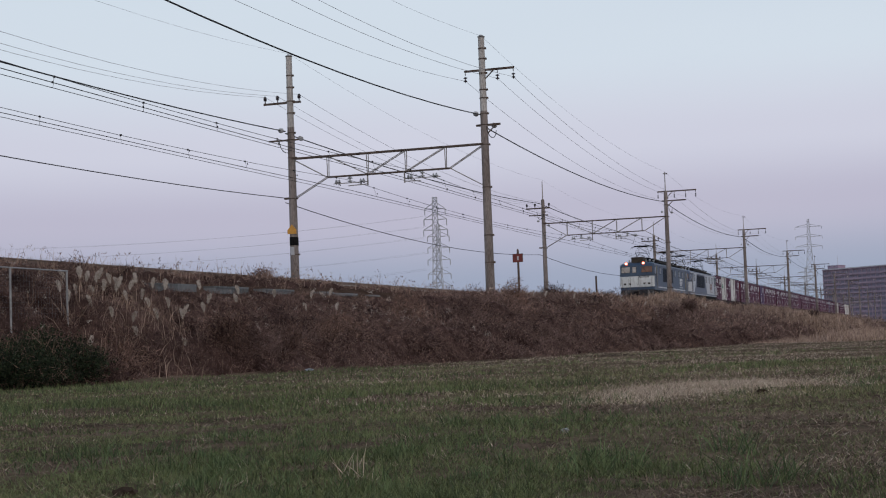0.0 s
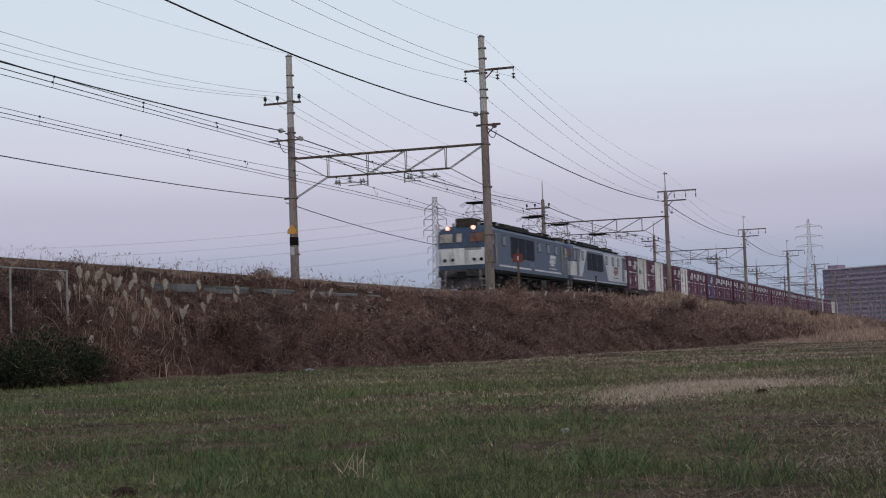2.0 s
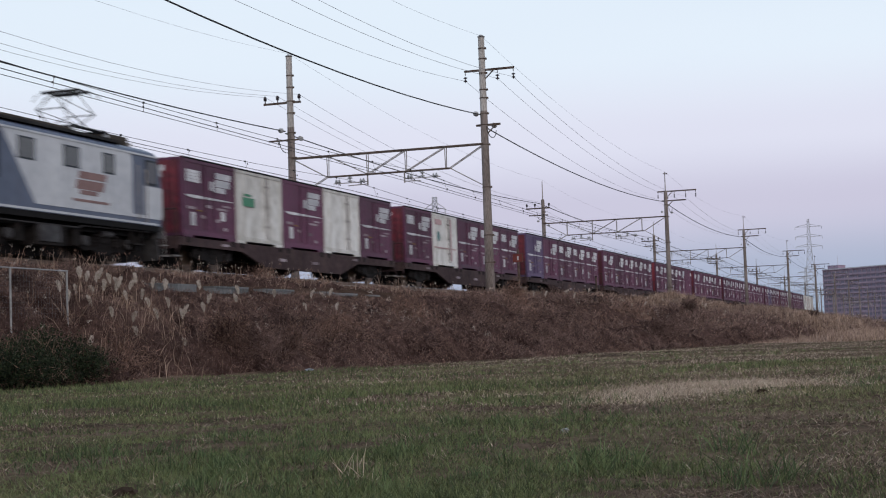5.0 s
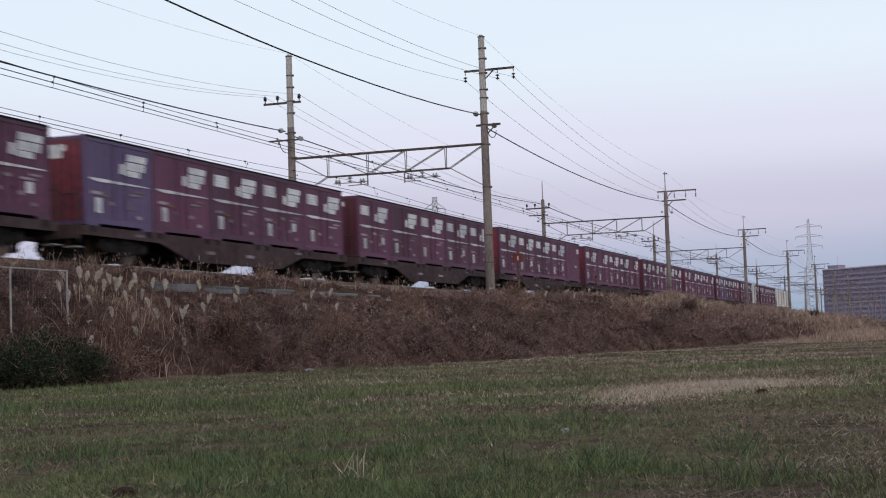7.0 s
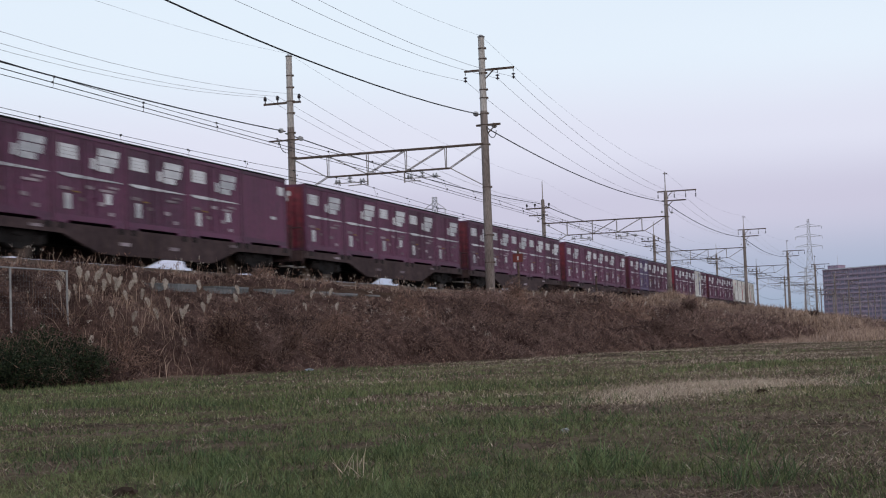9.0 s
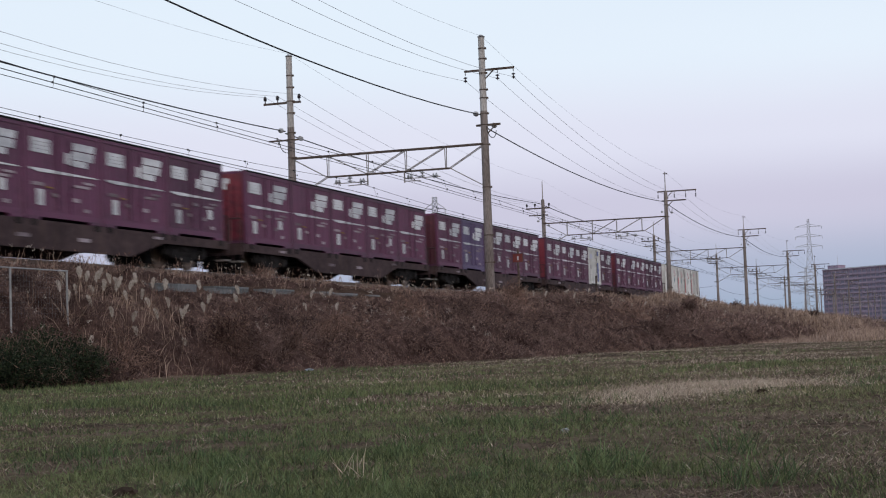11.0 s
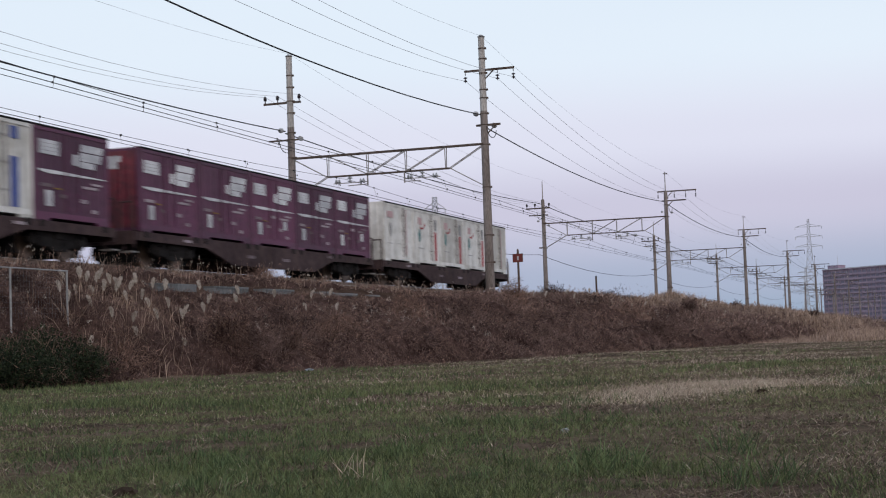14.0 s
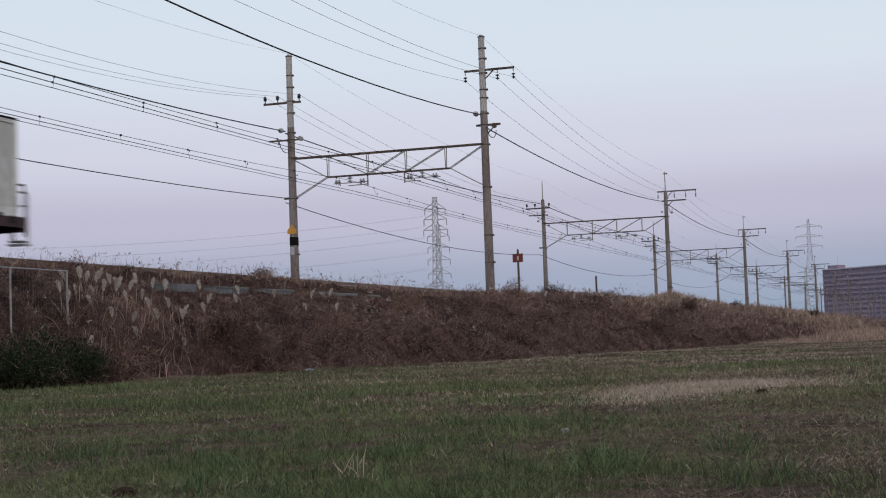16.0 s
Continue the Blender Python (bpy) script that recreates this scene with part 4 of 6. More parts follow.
            # on lit lamps this ring glows red to draw the lamp's halo
            part("lens_rim", Shape().lathe((e * 8.495, yl, 3.38), (e, 0, 0), [(0, 0.125), (0.01, 0.12)], 14), M_LAMP_HALO if lit else M_LAMP_OFF, h)
            part("tail_light", Shape().lathe((e * 8.73, sy * 1.0, 1.68), (e, 0, 0), [(0, 0.09), (0.07, 0.09), (0.08, 0.06)], 12), M_DARK, t)
            part("horn", Shape().rod((e * 8.0, sy * 0.7, 3.4), (e * 8.0, sy * 0.7, 3.68), 0.05, 0.08, n=8), M_STEEL, t)
        part("number_bar", end_plate(e, -1.0, -0.05, 2.30, 2.36, 0.004, 0.02), M_RUBBER, t)
        # door joints, corner rails, steps and pipes of the front
        for y in (-0.14, 0.54):
            part("door_joint", end_plate(e, y - 0.012, y + 0.012, 1.45, 2.29, 0.022, 0.01), M_RUBBER, t)
        part("front_number_plate", end_plate(e, -1.02, -0.16, 2.18, 2.29, 0.01, 0.012), M_RUBBER, t, "dark plate with pale characters")
        for k in range(7):
            part("plate_bar", end_plate(e, -0.98 + k * 0.115, -0.91 + k * 0.115, 2.20, 2.27, 0.022, 0.006), M_PALE, t)
        for y in (-1.22, 1.22, -0.28, 0.68):
            part("front_rail", Shape().rod((e * 8.82, y, 1.50), (e * 8.82, y, 2.12), 0.016).rod((e * 8.74, y, 1.52), (e * 8.82, y, 1.52), 0.014).rod((e * 8.74, y, 2.10), (e * 8.82, y, 2.10), 0.014), M_STEEL, t)
        for y in (-1.18, 1.18):
            st = Shape()
            for z in (0.30, 0.62):
                st.box(min(e * 8.84, e * 9.02), max(e * 8.84, e * 9.02), y - 0.18, y + 0.18, z, z + 0.03)
            for o in (-0.18, 0.16):
                st.box(min(e * 8.86, e * 8.89), max(e * 8.86, e * 8.89), y + o, y + o + 0.02, 0.28, 1.05)
            part("front_step", st, M_STEEL, t, "worn pale steel corner step")
        for y in (-0.95, -0.72, 0.72, 0.92):
            part("air_pipe", Shape().line([(e * 8.86, y, 1.12), (e * 8.93, y, 0.95), (e * 8.95, y, 0.62), (e * 8.88, y, 0.5)], 0.026, 6), M_PLOUGH if abs(y) < 0.8 else M_STEEL, t)
        part("front_skirt", end_plate(e, -1.33, 1.33, 1.17, 1.40, 0.004, 0.012), main, t)
        for y in (-0.62, 0.55):
            part("jumper_plug", Shape().box(min(e * 8.76, e * 8.86), max(e * 8.76, e * 8.86), y - 0.07, y + 0.07, 1.62, 1.76), M_DARK, t)
        part("buffer_beam", Shape().box(min(e * 8.5, e * 8.85), max(e * 8.5, e * 8.85), -1.35, 1.35, 0.82, 1.19, 0.04), M_PLOUGH, t)
        part("coupler", Shape().box(min(e * 8.6, e * 9.3), max(e * 8.6, e * 9.3), -0.13, 0.13, 0.77, 0.98).box(min(e * 9.05, e * 9.3), max(e * 9.05, e * 9.3), -0.22, 0.22, 0.70, 1.05), M_BOGIE_SHADED, t)
        pl = Shape().add([(e * 8.75, -1.3, 0.18), (e * 8.95, 0, 0.18), (e * 8.75, 1.3, 0.18), (e * 8.6, 1.3, 0.75), (e * 8.75, 0, 0.75), (e * 8.6, -1.3, 0.75),
                          (e * 8.65, -1.3, 0.18), (e * 8.85, 0, 0.18), (e * 8.65, 1.3, 0.18), (e * 8.5, 1.3, 0.9), (e * 8.65, 0, 0.9), (e * 8.5, -1.3, 0.9)],
                         [(0, 1, 4, 5), (1, 2, 3, 4), (6, 7, 10, 11), (7, 8, 9, 10), (0, 1, 7, 6), (1, 2, 8, 7), (5, 4, 10, 11), (4, 3, 9, 10), (0, 5, 11, 6), (2, 3, 9, 8)])
        part("snow_plough", pl, M_PLOUGH, t, "grimy grey snow plough")
        part("brake_hose", Shape().line([(e * 8.85, 0.45, 1.0), (e * 9.0, 0.45, 0.8), (e * 9.02, 0.45, 0.5), (e * 8.9, 0.45, 0.45)], 0.03, 6), M_DARK, t)
        # cooling unit on the cab roof
        part("cab_cooler", Shape().loft([xy_ring(e * 7.6 - 0.7, e * 7.6 + 0.7, 0.50, 3.42, 0.03), xy_ring(e * 7.6 - 0.7, e * 7.6 + 0.7, 0.50, 3.88, 0.03), xy_ring(e * 7.6 - 0.66, e * 7.6 + 0.66, 0.46, 3.90, 0.03)]), M_COOLER, t, "brown cooling unit on the cab roof")
        build_pantograph(t, e * 5.75)
    # roof monitors and walkways
    part("roof_monitor", Shape().loft([xy_ring(-4.7, 0.4, 1.2, 3.36, 0.06), xy_ring(-4.7, 0.4, 1.16, 3.74, 0.06), xy_ring(-4.55, 0.25, 0.9, 3.82, 0.06)]), M_ROOF, t)
    part("roof_monitor", Shape().loft([xy_ring(0.8, 4.7, 1.15, 3.36, 0.1), xy_ring(0.9, 4.6, 1.05, 3.66, 0.3), xy_ring(1.2, 4.3, 0.8, 3.73, 0.3)]), M_COOLER, t)
    for sy in (-1, 1):
        part("roof_walkway", Shape().box(-6.6, 6.6, sy * 1.12 - 0.16, sy * 1.12 + 0.16, 3.46, 3.54), M_ROOF, t)
    for x in (-4.9, 4.6, 6.9, -6.9):
        s = Shape()
        insulator_pin(s, (x, 0.3, 3.5), 0.32, 0.1)
        part("roof_insulator", s, M_INSULATOR_W, t)
    part("roof_cable", Shape().line([(-6.9, 0.3, 3.84), (-4.9, 0.3, 3.84), (4.6, 0.3, 3.84), (6.9, 0.3, 3.84)], 0.02, 5), M_WIRE, t)
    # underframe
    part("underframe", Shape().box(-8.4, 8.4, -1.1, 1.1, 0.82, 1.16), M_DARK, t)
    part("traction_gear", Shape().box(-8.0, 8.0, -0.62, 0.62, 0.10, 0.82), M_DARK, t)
    for x in (-5.9, 0.0, 5.9):
        b = build_bogie(t, x, 2.3, 0.56)
        part("sand_box", Shape().box(x - 1.75, x - 1.45, -1.2, -0.9, 0.4, 0.85, 0.03), M_BOGIE_SHADED, b)
        part("sand_box", Shape().box(x + 1.45, x + 1.75, -1.2, -0.9, 0.4, 0.85, 0.03), M_BOGIE_SHADED, b)
    # pipes, covers and springs that catch the light along the running gear
    for sy in (-1, 1):
        part("air_line", Shape().line([(-8.2, sy * 1.3, 0.98), (-4.4, sy * 1.3, 0.95), (-4.2, sy * 1.3, 0.88), (4.2, sy * 1.3, 0.88), (4.4, sy * 1.3, 0.95), (8.2, sy * 1.3, 0.98)], 0.022, 5), M_PLOUGH, t)
        for x in (-5.9, 0.0, 5.9):
            for o in (-1.15, 1.15):
                part("axle_cover", Shape().lathe((x + o, sy * 1.15, 0.56), (0, sy, 0), [(0, 0.15), (0.05, 0.14), (0.07, 0.05)], 12), M_PLOUGH, t)
            for o in (-0.55, 0.55):
                part("coil_spring", Shape().lathe((x + o, sy * 1.12, 0.42), (0, 0, 1), [(k * 0.045, 0.085 if k % 2 else 0.065) for k in range(9)], 8), M_BOGIE_SHADED, t)
            part("brake_cylinder", Shape().rod((x - 0.3, sy * 1.15, 0.80), (x + 0.25, sy * 1.15, 0.80), 0.085, n=10), M_PLOUGH, t)
        part("battery_box", Shape().box(2.3, 3.3, sy * 1.28 - 0.06, sy * 1.28 + 0.06, 0.42, 0.86, 0.02), M_PLOUGH, t, "grey equipment cover")
    for x, m in ((-3.0, M_DARK), (2.9, M_BOGIE_SHADED)):
        for sy in (-1, 1):
            part("equipment_box", Shape().box(x - 0.7, x + 0.7, sy * 1.05 - 0.25, sy * 1.05 + 0.25, 0.34, 0.86, 0.04), m, t)
        part("air_tank", Shape().rod((x - 0.6, 0, 0.62), (x + 0.6, 0, 0.62), 0.22, n=12).box(x - 0.1, x + 0.1, -0.1, 0.1, 0.6, 0.84), M_BOGIE_SHADED, t)
    return t


def build_train():
    protos = {"p": purple_container("plain"), "v": purple_container("violet"), "b": purple_container("bare"), "q": purple_container("worn"), "V": purple_container("violet_emblem"), "e": purple_container("emblem"), "f": white_container("fridge"), "F": white_container("fridge_plain"),
              "g": white_container("green"), "w": white_container("blank"), "t": white_container("teal"), "U": white_container("blue")}
    used = set()
    wagon = build_wagon()
    for i, load in enumerate(LOADS):
        off = -9.39 - WAGON_PITCH * (len(LOADS) - 1 - i)
        TRAIN.append((wagon if i == 0 else copy_thing(wagon, Matrix()), off, 0.0))
        for k, c in enumerate(load):
            ob = protos[c] if c not in used else copy_thing(protos[c], Matrix())
            used.add(c)
            TRAIN.append((ob, off + (k - 2) * 3.768, 1.02))
    # the tail wagon's pale end rails, steps and lamp iron
    tail = [ob for ob, off, z in TRAIN if abs(off + 9.39) < 0.01 and z == 0.0][0]
    for sy in (-1, 1):
        h = Shape()
        h.line([(9.85, sy * 0.55, 0.95), (9.85, sy * 0.55, 1.62), (9.85, sy * 0.62, 1.68), (9.85, sy * 1.12, 1.68), (9.85, sy * 1.19, 1.62), (9.85, sy * 1.19, 0.30)], 0.032, 6)
        h.line([(9.85, sy * 0.62, 1.32), (9.85, sy * 1.17, 1.32)], 0.022, 6)
        h.box(9.70, 9.98, sy * 0.92 - 0.28, sy * 0.92 + 0.28, 0.28, 0.33)
        h.line([(9.85, sy * 0.68, 0.80), (9.85, sy * 0.68, 0.30)], 0.028, 6)
        part("tail_rail", h, M_MARK, tail, "white painted end rail and step")
    part("tail_disc", Shape().rod((9.80, -0.95, 0.92), (9.83, -0.95, 0.92), 0.13, n=14), M_EMBLEM_RED, tail, "dull red round tail disc")
    rear = -9.39 - WAGON_PITCH * (len(LOADS) - 1) - 10.2
    TRAIN.append((locomotive("blue"), rear - 9.3 - 18.6 - 0.2, 0.0))
    TRAIN.append((locomotive("grey"), rear - 9.3 - 0.2, 0.0))


build_train()


# ---- vegetation ----
rng = np.random.default_rng(7)
GX, GY = np.arange(-10, 300.1, 0.75), np.arange(-30, 21.1, 0.5)
GRID = np.array([[ground_z(x, y) for y in GY] for x in GX])


def ground_many(x, y):
    i = np.clip((x - GX[0]) / 0.75, 0, len(GX) - 1.001)
    j = np.clip((y - GY[0]) / 0.5, 0, len(GY) - 1.001)
    a, b = i.astype(int), j.astype(int)
    u, v = i - a, j - b
    return GRID[a, b] * (1 - u) * (1 - v) + GRID[a + 1, b] * u * (1 - v) + GRID[a, b + 1] * (1 - u) * v + GRID[a + 1, b + 1] * u * v


def table_many(table, x):
    return np.interp(x, [a for a, _ in table], [b for _, b in table])


def wavy(x, y, scale, seed):
    """A smooth field between about -1 and 1, made of a few crossing waves."""
    r = np.random.default_rng(seed)
    s = np.zeros_like(x)
    for k in range(9):
        a, f, ph = r.uniform(0, 6.28), scale * r.uniform(0.5, 2.2), r.uniform(0, 6.28)
        s = s + np.sin((x * np.cos(a) + y * np.sin(a)) * f + ph + 1.3 * np.sin(x * f * 0.7 + y * f * 0.5 + ph))
    return s / 4.0


def unit(v):
    return v / np.maximum(np.linalg.norm(v, axis=1, keepdims=True), 1e-9)


def raw_mesh(name, verts, faces, mat):
    """faces: an array of triangles or of quads."""
    me = bpy.data.meshes.new(name)
    n, k = faces.shape
    me.vertices.add(len(verts))
    me.vertices.foreach_set("co", verts.astype(np.float32).ravel())
    me.loops.add(n * k)
    me.loops.foreach_set("vertex_index", faces.astype(np.int32).ravel())
    me.polygons.add(n)
    me.polygons.foreach_set("loop_start", np.arange(0, n * k, k, dtype=np.int32))
    me.update(calc_edges=True)
    me.materials.append(mat)
    return me


def blades(name, base, lean, length, width, mat, curl=0.5):
    """Narrow leaves, bent once: base points, unit directions, lengths, widths."""
    n = len(base)
    side = unit(np.cross(lean, rng.normal(size=(n, 3))))
    drop = np.zeros((n, 3))
    drop[:, :2] = lean[:, :2] + rng.normal(size=(n, 2)) * 0.25
    drop[:, 2] = -0.15
    mid = base + lean * (length * 0.55)[:, None]
    tip = mid + unit(lean + curl * drop) * (length * 0.45)[:, None]
    w = side * (width / 2)[:, None]
    v = np.stack([base - w, base + w, mid + w * 0.8, mid - w * 0.8, tip], 1).reshape(-1, 3)
    o = np.arange(n)[:, None] * 5
    f = np.concatenate([o + [0, 1, 2], o + [0, 2, 3], o + [3, 2, 4]], 0)
    return raw_mesh(name, v, f, mat)


def slivers(name, base, lean, length, width, mat):
    """Straight pointed pieces: one triangle each."""
    n = len(base)
    side = unit(np.cross(lean, rng.normal(size=(n, 3)))) * (width / 2)[:, None]
    v = np.stack([base - side, base + side, base + lean * length[:, None]], 1).reshape(-1, 3)
    return raw_mesh(name, v, np.arange(3 * n).reshape(-1, 3), mat)


def leaves(name, base, lean, length, width, mat):
    """Small diamond leaves."""
    n = len(base)
    side = unit(np.cross(lean, rng.normal(size=(n, 3)))) * (width / 2)[:, None]
    mid = base + lean * (length * 0.45)[:, None]
    v = np.stack([base, mid + side, base + lean * length[:, None], mid - side], 1).reshape(-1, 3)
    return raw_mesh(name, v, np.arange(4 * n).reshape(-1, 4), mat)


def upward(n, spread):
    d = rng.normal(size=(n, 3)) * spread
    d[:, 2] = 1.0
    return unit(d)


M_GREEN = material("grass_green", (0.049, 0.065, 0.032), (0.146, 0.176, 0.082), 0.7, fine=3, broad=0.4, per="island", spread=1.0)
M_TUFT = material("grass_tuft", (0.042, 0.066, 0.031), (0.124, 0.168, 0.080), 0.7, fine=3, broad=0.4, per="island", spread=1.0)
M_OLIVE = material("grass_olive", (0.082, 0.086, 0.048), (0.225, 0.222, 0.124), 0.8, fine=3, broad=0.4, per="island", spread=1.0)
M_STRAW = material("grass_straw", (0.22, 0.170, 0.135), (0.55, 0.46, 0.38), 0.8, fine=3, broad=0.4, per="island", spread=1.0)
M_DEAD = material("dead_litter", (0.070, 0.054, 0.044), (0.235, 0.185, 0.150), 0.9, fine=3, broad=0.4, per="island", spread=1.0)
M_BRUSH = material("bramble_brown", (0.028, 0.016, 0.015), (0.225, 0.150, 0.134), 0.9, fine=2, broad=0.45, per="island", spread=0.55)
M_BRUSH_DARK = material("bramble_dark", (0.015, 0.009, 0.009), (0.085, 0.054, 0.050), 0.9, fine=2, broad=0.45, per="island", spread=0.6)
M_TWIG = material("twig_tan", (0.145, 0.100, 0.087), (0.42, 0.318, 0.272), 0.9, fine=2, broad=0.4, per="island", spread=1.0)
M_RUSSET = material("dry_leaf_russet", (0.070, 0.040, 0.033), (0.300, 0.195, 0.158), 0.9, fine=2, broad=0.5, per="island", spread=0.8)
M_REED = material("reed_tan", (0.195, 0.135, 0.106), (0.45, 0.338, 0.272), 0.85, fine=2, broad=0.4, per="island", spread=0.9)
M_PLUME = material("plume_fluff", (0.30, 0.262, 0.235), (0.56, 0.51, 0.47), 1.0, fine=4, broad=0.8, per="island", spread=0.6)
M_EVERGREEN = material("evergreen_leaf", (0.009, 0.014, 0.009), (0.032, 0.044, 0.024), 0.9, fine=3, broad=0.8, per="island", spread=1.0)
# dark brown that stands for the shade deep in the brushwood
M_THICKET_SHADE = material("thicket_core", (0.020, 0.012, 0.011), (0.085, 0.052, 0.045), 1.0, fine=4, broad=0.8, bump=1.0)


def stuff(name, me, label):
    return tagged(new(name, me), label, "vegetation", kind="stuff")


def field_points(n, r0, r1):
    """Random places on the field between two distances, thinning with the distance."""
    r = rng.uniform(r1 ** -0.6, r0 ** -0.6, n) ** (-1 / 0.6)
    a = np.radians(rng.uniform(-9, 47, n))
    return r * np.cos(a), r * np.sin(a)


FAN = (6.13, 2.46)


def build_grass():
    x, y = field_points(600000, 3.2, 140)
    toe = table_many(TOE, x)
    keep = y < toe + rng.uniform(-0.2, 0.5, len(x))
    x, y = x[keep], y[keep]
    d = np.hypot(x, y)
    z = ground_many(x, y)
    # straw patch and worn strips, green tufts
    patch = np.exp(-((x - 14.4 + 0.3 * (y - 2)) / 1.7) ** 2 - ((y - 2.5) / 1.0) ** 2)
    dry = 0.55 * wavy(x, y * 1.6, 0.35, 3) + 0.5 * wavy(x, y, 1.3, 5) + 1.15 * patch - 0.3 * np.clip((11 - d) / 4, 0, 1) + 0.5 * ((table_many(TOE, x) - y < 2.0) & (x > 40)) + np.clip((d - 14) / 40, 0, 0.9) + 1.5 * (0.26 - y / x)
    lush = 0.8 * wavy(x, y, 0.8, 11) + 0.8 * wavy(x, y, 2.4, 12)
    pick = dry - 0.04 + 0.3 * np.clip((d - 12) / 8, 0, 1) + rng.normal(size=len(x)) * 0.5
    kind = np.where(pick > 1.15, 2, np.where(pick > 0.42, 3, np.where(lush + rng.normal(size=len(x)) * 0.4 > 0.25, 0, 1)))
    scale = np.clip(d / 7.0, 0.85, 12.0) ** 0.8
    base = np.stack([x, y, z - 0.01], 1)
    bare = (0.6 * wavy(x, y, 1.1, 14) + 0.6 * wavy(x, y, 3.1, 15) > 0.22) & (rng.uniform(0, 1, len(x)) < 0.92) & (d < 17)
    kind = np.where(bare, np.where(rng.uniform(0, 1, len(x)) < 0.45, 3, 9), kind)
    far_off = (kind == 3) & (d > 13) & (rng.uniform(0, 1, len(x)) < 0.75)
    kind = np.where(far_off, np.where(rng.uniform(0, 1, len(x)) < 0.40, 1, 2), kind)
    kind = np.where((kind == 1) & ((d < 10) | (y / x > 0.36)) & (rng.uniform(0, 1, len(x)) < 0.72), 0, kind)
    for k, nm, mat, label, lo, hi, w, sp in ((0, "green_grass", M_GREEN, "short green winter grass tufts on the field", 0.025, 0.085, 0.0038, 0.5),
                                             (1, "dull_grass", M_OLIVE, "dull olive winter grass on the field", 0.018, 0.060, 0.0036, 0.8),
                                             (2, "straw", M_STRAW, "dry straw coloured grass stems on the field", 0.020, 0.060, 0.0022, 1.0),
                                             (3, "dead_grass", M_DEAD, "brown dead grass litter on the field", 0.025, 0.075, 0.0045, 2.2)):
        m = kind == k
        n = int(m.sum())
        tall = np.clip(0.75 + 0.5 * lush[m], 0.5, 1.7) if k == 0 else np.clip(0.9 + 0.5 * patch[m], 0.6, 1.5)
        L = rng.uniform(lo, hi, n) * tall * np.clip(d[m] / 11, 1, 1.5)
        wide = np.full(n, w) * scale[m] * rng.uniform(0.7, 1.3, n)
        near = d[m] < 12
        up = upward(n, sp)
        stuff(nm, blades(nm, base[m][near], up[near], L[near], wide[near], mat, 0.6), label)
        stuff(nm, slivers(nm, base[m][~near], up[~near], L[~near], wide[~near] * 1.7, mat), label)
    # thinner growth round the camera, out of its way
    n = 60000
    rr, aa = 14 * np.sqrt(rng.uniform(0.003, 1, n)), np.radians(rng.uniform(46, 352, n))
    X, Y = rr * np.cos(aa), rr * np.sin(aa)
    stuff("dull_grass", slivers("dull_grass", np.stack([X, Y, ground_many(X, Y) - 0.01], 1), upward(n, 0.8), rng.uniform(0.02, 0.08, n), rng.uniform(0.006, 0.012, n), M_OLIVE), "dull olive winter grass on the field")
    # trampled bleached straw of the dry patch, in loose strips
    n = 46000
    X, Y = 15.4 + rng.normal(size=n) * 0.95, 2.55 + rng.normal(size=n) * 0.62
    X = X - 0.35 * (Y - 2.55)
    ok = wavy(X * 0.9, Y * 2.0, 1.6, 21) + rng.normal(size=n) * 0.3 > 0.22
    X, Y = X[ok], Y[ok]
    n = len(X)
    stuff("dry_straw_patch", slivers("dry_straw_patch", np.stack([X, Y, ground_many(X, Y) + 0.012], 1), upward(n, 1.6), rng.uniform(0.025, 0.08, n), rng.uniform(0.004, 0.008, n), M_STRAW), "trampled patch of bleached straw on the field")
    # taller tufts of single thick blades
    cx, cy = field_points(950, 3.6, 30)
    ok = wavy(cx, cy, 0.8, 11) > -0.1
    cx, cy = cx[ok], cy[ok]
    cx, cy = np.append(cx, [5.78, 5.92, 6.05, 7.16, 7.0, 6.31, 6.42, 6.2]), np.append(cy, [0.69, 0.82, 0.60, 1.0, 0.88, 1.37, 1.28, 1.46])
    per = 38
    n = len(cx) * per
    X, Y = np.repeat(cx, per) + rng.normal(size=n) * 0.05, np.repeat(cy, per) + rng.normal(size=n) * 0.05
    L = rng.uniform(0.06, 0.17, n) * np.repeat(np.append(rng.uniform(0.35, 1.0, len(cx) - 8), np.full(8, 1.35)), per)
    stuff("tall_tufts", blades("tall_tufts", np.stack([X, Y, ground_many(X, Y) - 0.01], 1), upward(n, 0.42), L, rng.uniform(0.0028, 0.0055, n), M_TUFT, 0.7), "taller green grass tufts on the field")
    # a fan of bleached stalks
    n = 12
    X, Y = FAN[0] + rng.normal(size=n) * 0.03, FAN[1] + rng.normal(size=n) * 0.05
    stuff("bleached_fan", blades("bleached_fan", np.stack([X, Y, ground_many(X, Y)], 1), upward(n, 0.5), rng.uniform(0.10, 0.19, n), rng.uniform(0.0035, 0.0055, n), M_STRAW, 0.3), "fan of bleached broken stalks in the grass")
    # bleached stalks lying about
    cx, cy = field_points(200, 3.6, 30)
    cx, cy = np.append(cx, [6.6, 6.5, 5.0]), np.append(cy, [2.6, 2.4, 3.2])
    per = 7
    n = len(cx) * per
    X, Y = np.repeat(cx, per) + rng.normal(size=n) * 0.035, np.repeat(cy, per) + rng.normal(size=n) * 0.035
    stuff("bleached_stalks", slivers("bleached_stalks", np.stack([X, Y, ground_many(X, Y)], 1), upward(n, 1.3), rng.uniform(0.03, 0.10, n), rng.uniform(0.002, 0.004, n), M_STRAW), "bleached dead stalks standing in the grass")


